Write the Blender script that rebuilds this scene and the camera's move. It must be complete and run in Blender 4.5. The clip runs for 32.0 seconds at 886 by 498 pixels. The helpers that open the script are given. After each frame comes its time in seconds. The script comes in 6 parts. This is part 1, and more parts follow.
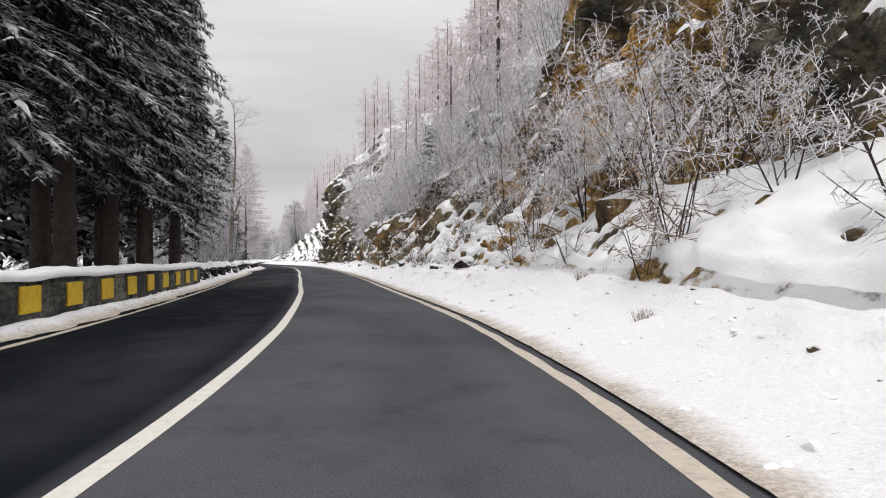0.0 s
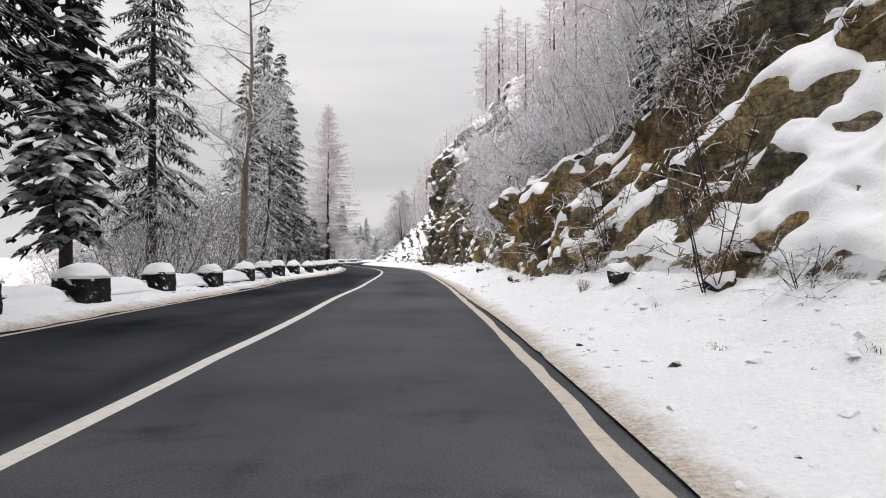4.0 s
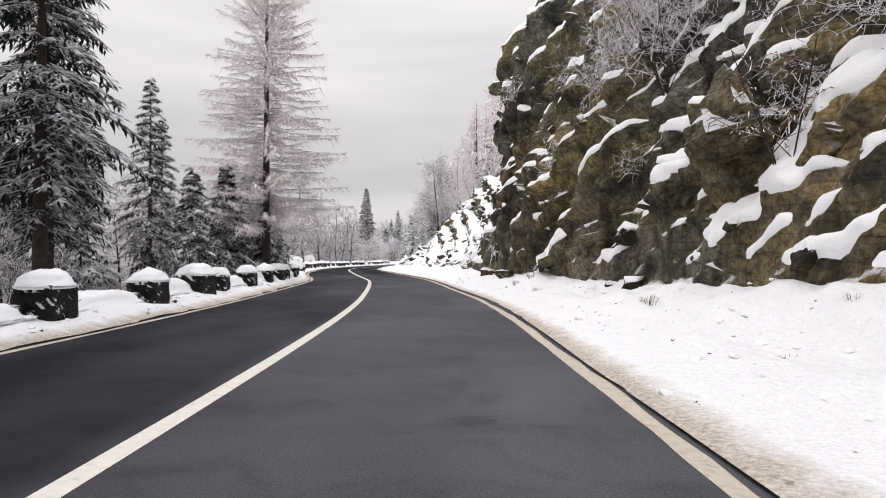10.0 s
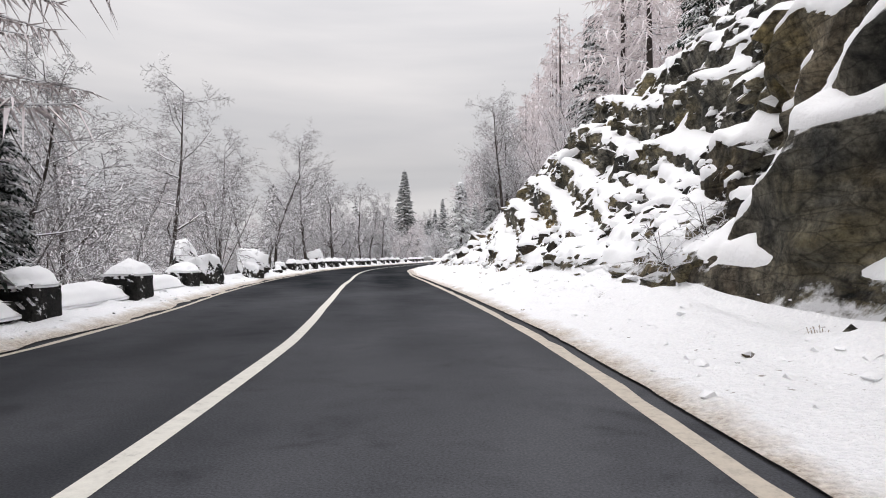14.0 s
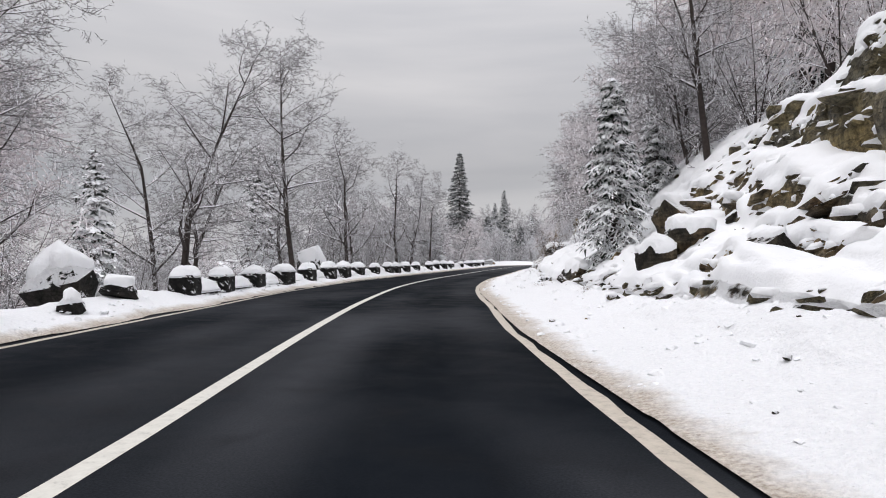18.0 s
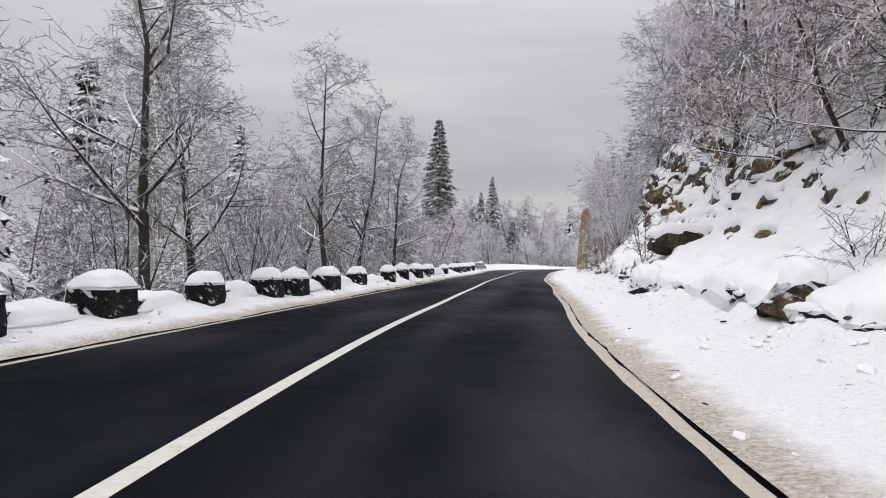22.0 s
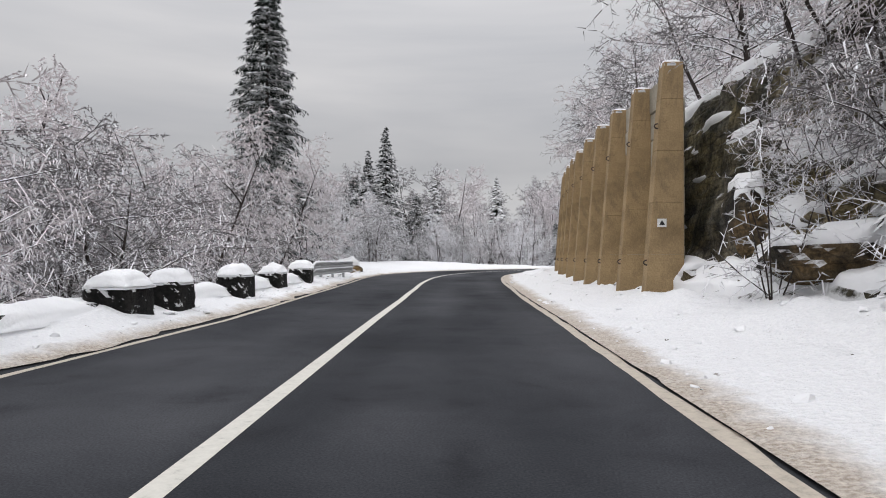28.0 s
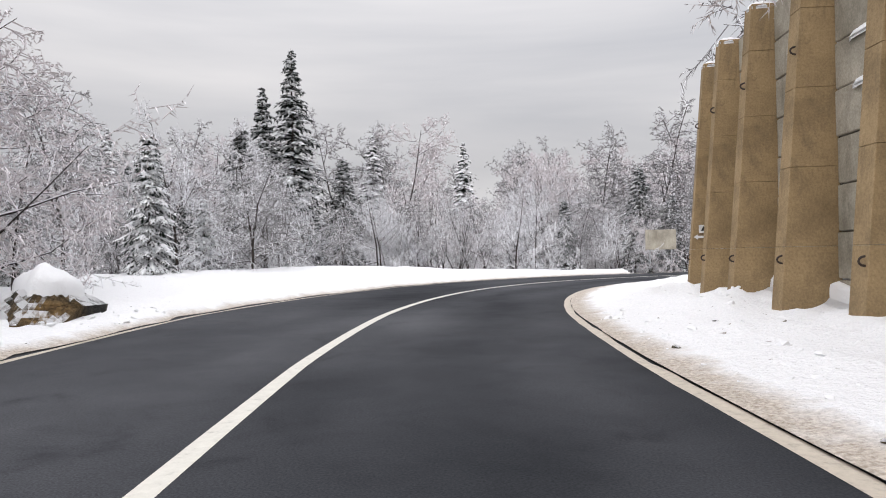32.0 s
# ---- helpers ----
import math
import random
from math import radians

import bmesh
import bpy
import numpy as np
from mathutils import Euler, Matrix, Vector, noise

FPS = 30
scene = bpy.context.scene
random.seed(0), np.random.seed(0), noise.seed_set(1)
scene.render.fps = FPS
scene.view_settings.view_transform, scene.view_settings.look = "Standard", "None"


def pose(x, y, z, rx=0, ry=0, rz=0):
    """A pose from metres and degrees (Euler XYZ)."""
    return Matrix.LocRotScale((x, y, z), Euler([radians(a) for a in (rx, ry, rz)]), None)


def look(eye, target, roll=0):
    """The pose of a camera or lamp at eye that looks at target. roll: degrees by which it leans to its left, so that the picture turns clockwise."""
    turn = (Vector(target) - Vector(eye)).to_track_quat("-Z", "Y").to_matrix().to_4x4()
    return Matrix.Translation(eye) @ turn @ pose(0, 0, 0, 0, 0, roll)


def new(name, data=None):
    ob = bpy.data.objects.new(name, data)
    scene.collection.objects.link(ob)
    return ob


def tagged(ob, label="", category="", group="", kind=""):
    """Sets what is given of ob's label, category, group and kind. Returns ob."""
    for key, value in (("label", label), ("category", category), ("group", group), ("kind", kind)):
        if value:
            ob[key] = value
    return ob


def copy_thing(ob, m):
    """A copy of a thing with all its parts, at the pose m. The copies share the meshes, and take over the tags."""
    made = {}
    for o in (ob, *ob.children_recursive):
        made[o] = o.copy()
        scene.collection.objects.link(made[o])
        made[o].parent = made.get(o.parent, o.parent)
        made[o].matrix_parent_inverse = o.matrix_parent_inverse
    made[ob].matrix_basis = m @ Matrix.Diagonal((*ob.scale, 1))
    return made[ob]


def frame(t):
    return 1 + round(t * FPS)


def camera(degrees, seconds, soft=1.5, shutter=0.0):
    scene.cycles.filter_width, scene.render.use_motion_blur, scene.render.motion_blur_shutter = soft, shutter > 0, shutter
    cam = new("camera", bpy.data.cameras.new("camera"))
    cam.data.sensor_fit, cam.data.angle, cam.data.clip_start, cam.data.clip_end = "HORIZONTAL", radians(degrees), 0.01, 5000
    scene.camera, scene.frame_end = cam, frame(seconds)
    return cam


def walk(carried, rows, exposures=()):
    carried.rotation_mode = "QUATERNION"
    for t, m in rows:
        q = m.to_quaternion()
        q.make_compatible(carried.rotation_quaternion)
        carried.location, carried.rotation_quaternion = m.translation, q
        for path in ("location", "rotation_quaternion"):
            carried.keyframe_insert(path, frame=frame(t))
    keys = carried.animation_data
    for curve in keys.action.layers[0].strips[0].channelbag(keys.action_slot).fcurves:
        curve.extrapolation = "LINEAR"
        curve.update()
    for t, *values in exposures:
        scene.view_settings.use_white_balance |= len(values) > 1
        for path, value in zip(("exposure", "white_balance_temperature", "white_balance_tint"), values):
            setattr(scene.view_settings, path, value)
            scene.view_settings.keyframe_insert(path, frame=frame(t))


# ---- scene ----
cam = camera(68.0, 32.0, soft=1.0)
PATH = [
    (0, (0.000, 0.000, 1.214), (-0.0000, 1.9998, 1.2408), -0.19),
    (0.5, (-0.193, 3.577, 1.219), (-0.2525, 5.5763, 1.2447), -0.32),
    (1, (-0.465, 7.115, 1.236), (-0.5833, 9.1116, 1.2606), -0.35),
    (1.5, (-0.903, 10.593, 1.232), (-1.0751, 12.5857, 1.2541), -0.23),
    (2, (-1.451, 14.072, 1.216), (-1.6643, 16.0606, 1.2363), -0.14),
    (2.5, (-2.040, 17.593, 1.196), (-2.2893, 19.5776, 1.2161), -0.05),
    (3, (-2.608, 21.120, 1.159), (-2.8924, 23.0993, 1.1825), -0.06),
    (3.5, (-3.135, 24.581, 1.128), (-3.4552, 26.5551, 1.1562), 0.04),
    (5.5, (-6.036, 38.410, 1.216), (-6.4508, 40.3662, 1.2447), 0.50),
    (6, (-6.955, 41.960, 1.228), (-7.3770, 43.9145, 1.2574), 0.67),
    (6.5, (-7.732, 45.512, 1.210), (-8.1637, 47.4647, 1.2363), 0.29),
    (7, (-8.522, 49.054, 1.203), (-8.9590, 51.0056, 1.2311), 0.31),
    (7.5, (-9.301, 52.505, 1.208), (-9.7448, 54.4548, 1.2325), 0.32),
    (8, (-10.098, 55.893, 1.210), (-10.5481, 57.8419, 1.2318), 0.14),
    (8.5, (-10.919, 59.279, 1.200), (-11.3720, 61.2274, 1.2222), 0.00),
    (9, (-11.728, 62.722, 1.190), (-12.1861, 64.6689, 1.2149), -0.11),
    (9.5, (-12.534, 66.148, 1.173), (-12.9996, 68.0926, 1.2018), -0.16),
    (10, (-13.422, 69.577, 1.163), (-13.8945, 71.5198, 1.1957), -0.05),
    (10.5, (-14.281, 72.960, 1.182), (-14.7651, 74.9003, 1.2145), -0.09),
    (11, (-15.201, 76.403, 1.201), (-15.6955, 78.3410, 1.2352), -0.18),
    (11.5, (-16.119, 79.803, 1.225), (-16.6299, 81.7361, 1.2559), -0.05),
    (12, (-17.088, 83.207, 1.259), (-17.6174, 85.1356, 1.2850), 0.06),
    (12.5, (-18.136, 86.498, 1.241), (-18.6802, 88.4225, 1.2665), -0.06),
    (13, (-19.254, 89.849, 1.191), (-19.8155, 91.7680, 1.2165), -0.21),
    (13.5, (-20.390, 93.202, 1.118), (-20.9735, 95.1148, 1.1421), -0.23),
    (15.5, (-25.131, 106.559, 1.220), (-25.8201, 108.4367, 1.2404), -0.59),
    (16, (-26.486, 109.825, 1.227), (-27.1974, 111.6939, 1.2497), -0.44),
    (16.5, (-27.918, 113.053, 1.235), (-28.6435, 114.9164, 1.2612), -0.29),
    (17, (-29.404, 116.253, 1.244), (-30.1382, 118.1137, 1.2731), -0.11),
    (17.5, (-30.764, 119.480, 1.229), (-31.5090, 121.3361, 1.2581), 0.04),
    (18, (-32.127, 122.681, 1.197), (-32.8830, 124.5325, 1.2269), 0.10),
    (18.5, (-33.529, 125.877, 1.159), (-34.2937, 127.7252, 1.1907), 0.11),
    (19, (-34.923, 129.126, 1.135), (-35.6961, 130.9702, 1.1683), 0.19),
    (19.5, (-36.293, 132.340, 1.159), (-37.0683, 134.1827, 1.1954), 0.44),
    (20, (-37.635, 135.623, 1.175), (-38.4054, 137.4685, 1.2134), 0.48),
    (20.5, (-39.001, 138.968, 1.176), (-39.7576, 140.8187, 1.2176), 0.28),
    (21, (-40.390, 142.300, 1.173), (-41.1236, 144.1597, 1.2151), 0.45),
    (21.5, (-41.637, 145.658, 1.181), (-42.3459, 147.5280, 1.2205), 0.44),
    (22, (-42.796, 149.034, 1.185), (-43.4781, 150.9131, 1.2212), 0.41),
    (22.5, (-43.842, 152.401, 1.186), (-44.4959, 154.2904, 1.2204), 0.10),
    (23, (-44.828, 155.758, 1.184), (-45.4490, 157.6583, 1.2177), -0.18),
    (23.5, (-45.703, 159.166, 1.195), (-46.2923, 161.0766, 1.2261), -0.44),
    (24, (-46.481, 162.564, 1.226), (-47.0389, 164.4844, 1.2533), -0.72),
    (24.5, (-47.334, 165.926, 1.228), (-47.8583, 167.8558, 1.2535), -0.38),
    (25, (-48.115, 169.295, 1.233), (-48.6123, 171.2317, 1.2568), -0.22),
    (25.5, (-48.867, 172.672, 1.234), (-49.3414, 174.6145, 1.2566), 0.28),
    (27.5, (-51.875, 186.218, 1.199), (-52.2979, 188.1727, 1.2217), -0.24),
    (28, (-52.598, 189.667, 1.205), (-53.0075, 191.6240, 1.2275), -0.07),
    (28.5, (-53.305, 193.297, 1.204), (-53.7065, 195.2557, 1.2271), 0.13),
    (29, (-54.046, 196.909, 1.186), (-54.4339, 198.8708, 1.2129), 0.16),
    (29.5, (-54.757, 200.497, 1.180), (-55.1284, 202.4623, 1.2094), 0.34),
    (30, (-55.408, 204.097, 1.197), (-55.7621, 206.0647, 1.2283), 0.26),
    (30.5, (-56.020, 207.726, 1.232), (-56.3526, 209.6980, 1.2656), 0.28),
    (31, (-56.716, 211.219, 1.246), (-57.0285, 213.1943, 1.2730), -0.29),
    (31.5, (-57.436, 214.615, 1.240), (-57.7244, 216.5943, 1.2614), -0.62),
    (32, (-58.006, 218.070, 1.230), (-58.2678, 220.0528, 1.2477), -1.12),
]
EXPOSURES = [(0, -0.15, 6700, 12), (6, 0.0, 6650, 13), (13, -0.05, 6700, 14), (16, -0.3, 6450, 11), (19, -0.4, 6500, 14), (25, -0.38, 6450, 13), (28, -0.42, 6500, 12), (29.2, -0.42, 6550, 13), (30.5, -0.2, 6600, 13), (32, -0.15, 6550, 13)]
walk(cam, [(t, look(eye, target, roll)) for t, eye, target, roll in PATH], EXPOSURES)

# ---- world and light ----
SUN_UP, SUN_ROT = radians(38), radians(200)
world = bpy.data.worlds.new("overcast_sky")
scene.world = world
world.use_nodes = True
wt = world.node_tree
wt.nodes.clear()
w_out = wt.nodes.new("ShaderNodeOutputWorld")
w_bg = wt.nodes.new("ShaderNodeBackground")
w_sky = wt.nodes.new("ShaderNodeTexSky")
w_sky.sky_type, w_sky.sun_disc = "NISHITA", False
w_sky.sun_elevation, w_sky.sun_rotation = SUN_UP, SUN_ROT
w_co = wt.nodes.new("ShaderNodeTexCoord")
w_map = wt.nodes.new("ShaderNodeMapping")
w_map.inputs["Scale"].default_value = (0.7, 0.7, 5.0)
w_noise = wt.nodes.new("ShaderNodeTexNoise")
w_noise.inputs["Scale"].default_value = 1.6
w_noise.inputs["Detail"].default_value = 5
w_noise.inputs["Distortion"].default_value = 0.4
w_ramp = wt.nodes.new("ShaderNodeValToRGB")
w_ramp.color_ramp.elements[0].position, w_ramp.color_ramp.elements[0].color = 0.3, (6.5, 6.7, 7.0, 1)
w_ramp.color_ramp.elements[1].position, w_ramp.color_ramp.elements[1].color = 0.72, (9.7, 9.65, 9.6, 1)
w_mix = wt.nodes.new("ShaderNodeMixRGB")
w_mix.inputs[0].default_value = 0.94
w_sep = wt.nodes.new("ShaderNodeSeparateXYZ")
w_up = wt.nodes.new("ShaderNodeValToRGB")
for k in range(3):
    w_up.color_ramp.elements.new(0.5)
for e, (p, v) in zip(w_up.color_ramp.elements, ((0.0, 0.95), (0.06, 0.88), (0.13, 0.8), (0.4, 1.17), (1.0, 3.5))):
    e.position, e.color = p, (v, v, v, 1)
w_mul = wt.nodes.new("ShaderNodeVectorMath")
w_mul.operation = "SCALE"
wt.links.new(w_co.outputs["Generated"], w_map.inputs["Vector"])
wt.links.new(w_map.outputs[0], w_noise.inputs["Vector"])
wt.links.new(w_noise.outputs["Fac"], w_ramp.inputs[0])
wt.links.new(w_sky.outputs[0], w_mix.inputs[1])
wt.links.new(w_ramp.outputs[0], w_mix.inputs[2])
wt.links.new(w_co.outputs["Generated"], w_sep.inputs[0])
wt.links.new(w_sep.outputs["Z"], w_up.inputs[0])
wt.links.new(w_mix.outputs[0], w_mul.inputs[0])
wt.links.new(w_up.outputs[0], w_mul.inputs["Scale"])
wt.links.new(w_mul.outputs[0], w_bg.inputs["Color"])
w_bg.inputs["Strength"].default_value = 0.098
wt.links.new(w_bg.outputs[0], w_out.inputs["Surface"])
sun = new("sun", bpy.data.lights.new("sun", "SUN"))
sun.data.energy, sun.data.angle, sun.data.color = 0.6, radians(25), (1, 0.96, 0.92)
sun.matrix_world = look((0, 0, 60), (0 + 60 * math.sin(SUN_ROT) * -1, 60 * math.cos(SUN_ROT) * -1, 60 - 60 * math.tan(SUN_UP)))


# ---- materials ----
def mat_base(name, rough=0.8, spec=0.3):
    m = bpy.data.materials.new(name)
    m.use_nodes = True
    b = m.node_tree.nodes["Principled BSDF"]
    b.inputs["Roughness"].default_value = rough
    b.inputs["Specular IOR Level"].default_value = spec
    return m, m.node_tree, b


def nd(nt, kind, **kw):
    n = nt.nodes.new("ShaderNode" + kind)
    for k, v in kw.items():
        n.inputs[k].default_value = v
    return n


def tex(nt, scale, detail=4, rough=0.55, stretch=None, dist=0.0):
    co = nt.nodes.new("ShaderNodeTexCoord")
    n = nd(nt, "TexNoise", Scale=scale, Detail=detail, Roughness=rough, Distortion=dist)
    if stretch:
        mp = nt.nodes.new("ShaderNodeMapping")
        mp.inputs["Scale"].default_value = stretch
        nt.links.new(co.outputs["Object"], mp.inputs[0])
        nt.links.new(mp.outputs[0], n.inputs["Vector"])
    else:
        nt.links.new(co.outputs["Object"], n.inputs["Vector"])
    return n


def ramp(nt, src, stops):
    r = nt.nodes.new("ShaderNodeValToRGB")
    while len(r.color_ramp.elements) < len(stops):
        r.color_ramp.elements.new(0.5)
    for e, (p, c) in zip(r.color_ramp.elements, stops):
        e.position = p
        e.color = (*c, 1) if len(c) == 3 else c
    nt.links.new(src, r.inputs[0])
    return r


def mixc(nt, fac, a, b, mode="MIX"):
    m = nt.nodes.new("ShaderNodeMixRGB")
    m.blend_type = mode
    for i, v in enumerate((fac, a, b)):
        if isinstance(v, (int, float)):
            m.inputs[i].default_value = v
        elif isinstance(v, tuple):
            m.inputs[i].default_value = (*v, 1)
        else:
            nt.links.new(v, m.inputs[i])
    return m


def bump(nt, b, src, strength=0.5, dist=0.05):
    n = nd(nt, "Bump", Strength=strength, Distance=dist)
    nt.links.new(src, n.inputs["Height"])
    nt.links.new(n.outputs[0], b.inputs["Normal"])
    return n


def math_node(nt, op, a, b=None):
    m = nt.nodes.new("ShaderNodeMath")
    m.operation = op
    for i, v in enumerate((a, b)):
        if v is None:
            continue
        if isinstance(v, (int, float)):
            m.inputs[i].default_value = v
        else:
            nt.links.new(v, m.inputs[i])
    return m


def snow_mask(nt, lo, hi, noise_scale, amount):
    """0..1: how much snow lies, by how flat the surface is, broken up by noise."""
    g = nt.nodes.new("ShaderNodeNewGeometry")
    s = nt.nodes.new("ShaderNodeSeparateXYZ")
    nt.links.new(g.outputs["Normal"], s.inputs[0])
    n = tex(nt, noise_scale, 5, 0.68)
    c = math_node(nt, "SUBTRACT", n.outputs["Fac"], 0.5)
    c = math_node(nt, "MULTIPLY", c.outputs[0], amount)
    z = math_node(nt, "ADD", s.outputs["Z"], c.outputs[0])
    r = nd(nt, "MapRange", **{"From Min": lo, "From Max": hi})
    nt.links.new(z.outputs[0], r.inputs["Value"])
    return r.outputs[0]


def snow_material():
    m, nt, b = mat_base("snow", 0.75, 0.25)
    n = tex(nt, 0.9, 6, 0.6)
    f = tex(nt, 14, 5, 0.65)
    c = ramp(nt, n.outputs["Fac"], [(0.3, (0.8, 0.81, 0.83)), (0.7, (0.88, 0.885, 0.893))])
    nt.links.new(c.outputs[0], b.inputs["Base Color"])
    h = mixc(nt, 0.45, n.outputs["Fac"], f.outputs["Fac"])
    bump(nt, b, h.outputs[0], 0.6, 0.09)
    b.inputs["Subsurface Weight"].default_value = 0.0
    return m


def dirty_snow_material():
    """Ploughed snow with grit, dirtiest at the road's edge by its own colour layer."""
    m, nt, b = mat_base("ploughed_snow", 0.8, 0.25)
    n = tex(nt, 2.2, 6, 0.65)
    f = tex(nt, 22, 5, 0.7)
    a = nt.nodes.new("ShaderNodeAttribute")
    a.attribute_name = "dirt"
    k = math_node(nt, "SUBTRACT", n.outputs["Fac"], 0.5)
    k = math_node(nt, "MULTIPLY", k.outputs[0], 1.3)
    k = math_node(nt, "ADD", a.outputs["Fac"], k.outputs[0])
    r = nd(nt, "MapRange", **{"From Min": 0.25, "From Max": 0.95})
    nt.links.new(k.outputs[0], r.inputs["Value"])
    clean = ramp(nt, f.outputs["Fac"], [(0.3, (0.76, 0.77, 0.79)), (0.7, (0.88, 0.885, 0.893))])
    grit = ramp(nt, f.outputs["Fac"], [(0.3, (0.26, 0.21, 0.165)), (0.65, (0.66, 0.6, 0.53))])
    c = mixc(nt, r.outputs[0], clean.outputs[0], grit.outputs[0])
    sp = tex(nt, 6.5, 3, 0.6)
    where = tex(nt, 0.7, 3, 0.5)
    k2 = math_node(nt, "MULTIPLY", where.outputs["Fac"], 0.25)
    k2 = math_node(nt, "ADD", sp.outputs["Fac"], k2.outputs[0])
    spm = ramp(nt, k2.outputs[0], [(0.83, (0, 0, 0)), (0.88, (0.8, 0.8, 0.8))])
    c = mixc(nt, spm.outputs[0], c.outputs[0], (0.2, 0.17, 0.14))
    nt.links.new(c.outputs[0], b.inputs["Base Color"])
    md = tex(nt, 5.5, 4, 0.6)
    h = mixc(nt, 0.35, n.outputs["Fac"], f.outputs["Fac"])
    h = mixc(nt, 0.5, h.outputs[0], md.outputs["Fac"])
    bump(nt, b, h.outputs[0], 1.0, 0.12)
    return m


def asphalt_material():
    m, nt, b = mat_base("wet_asphalt", 0.6, 0.02)
    big = tex(nt, 0.22, 4, 0.6)
    mid = tex(nt, 1.3, 6, 0.65, (1, 1, 1), 0.5)
    fine = tex(nt, 60, 4, 0.7)
    wet = nt.nodes.new("ShaderNodeAttribute")
    wet.attribute_name = "wet"
    # the paler tone includes the wet road's sheen, laid into the base colour
    pale_c = ramp(nt, big.outputs["Fac"], [(0.3, (0.066, 0.069, 0.077)), (0.72, (0.115, 0.118, 0.128))])
    wet_c = ramp(nt, big.outputs["Fac"], [(0.3, (0.003, 0.0045, 0.0068)), (0.72, (0.009, 0.0115, 0.0155))])
    a = mixc(nt, wet.outputs["Fac"], pale_c.outputs[0], wet_c.outputs[0])
    g = ramp(nt, fine.outputs["Fac"], [(0.3, (0.55, 0.55, 0.55)), (0.75, (1.25, 1.25, 1.25))])
    c = mixc(nt, 1.0, a.outputs[0], g.outputs[0], "MULTIPLY")
    e = ramp(nt, mid.outputs["Fac"], [(0.5, (1.06, 1.06, 1.06)), (0.6, (0.88, 0.88, 0.89)), (0.72, (0.5, 0.5, 0.52))])
    c = mixc(nt, 1.0, c.outputs[0], e.outputs[0], "MULTIPLY")
    nt.links.new(c.outputs[0], b.inputs["Base Color"])
    r = ramp(nt, mid.outputs["Fac"], [(0.3, (0.92, 0.92, 0.92)), (0.7, (0.6, 0.6, 0.6))])
    nt.links.new(r.outputs[0], b.inputs["Roughness"])
    bump(nt, b, fine.outputs["Fac"], 0.35, 0.006)
    return m


def paint_material(name, col, worn):
    m, nt, b = mat_base(name, 0.6, 0.3)
    n = tex(nt, 9, 6, 0.75)
    c = ramp(nt, n.outputs["Fac"], [(0.3, tuple(v * 0.55 for v in col)), (0.42 + worn, tuple(v * 0.85 for v in col)), (0.7, col)])
    nt.links.new(c.outputs[0], b.inputs["Base Color"])
    bump(nt, b, n.outputs["Fac"], 0.2, 0.005)
    return m


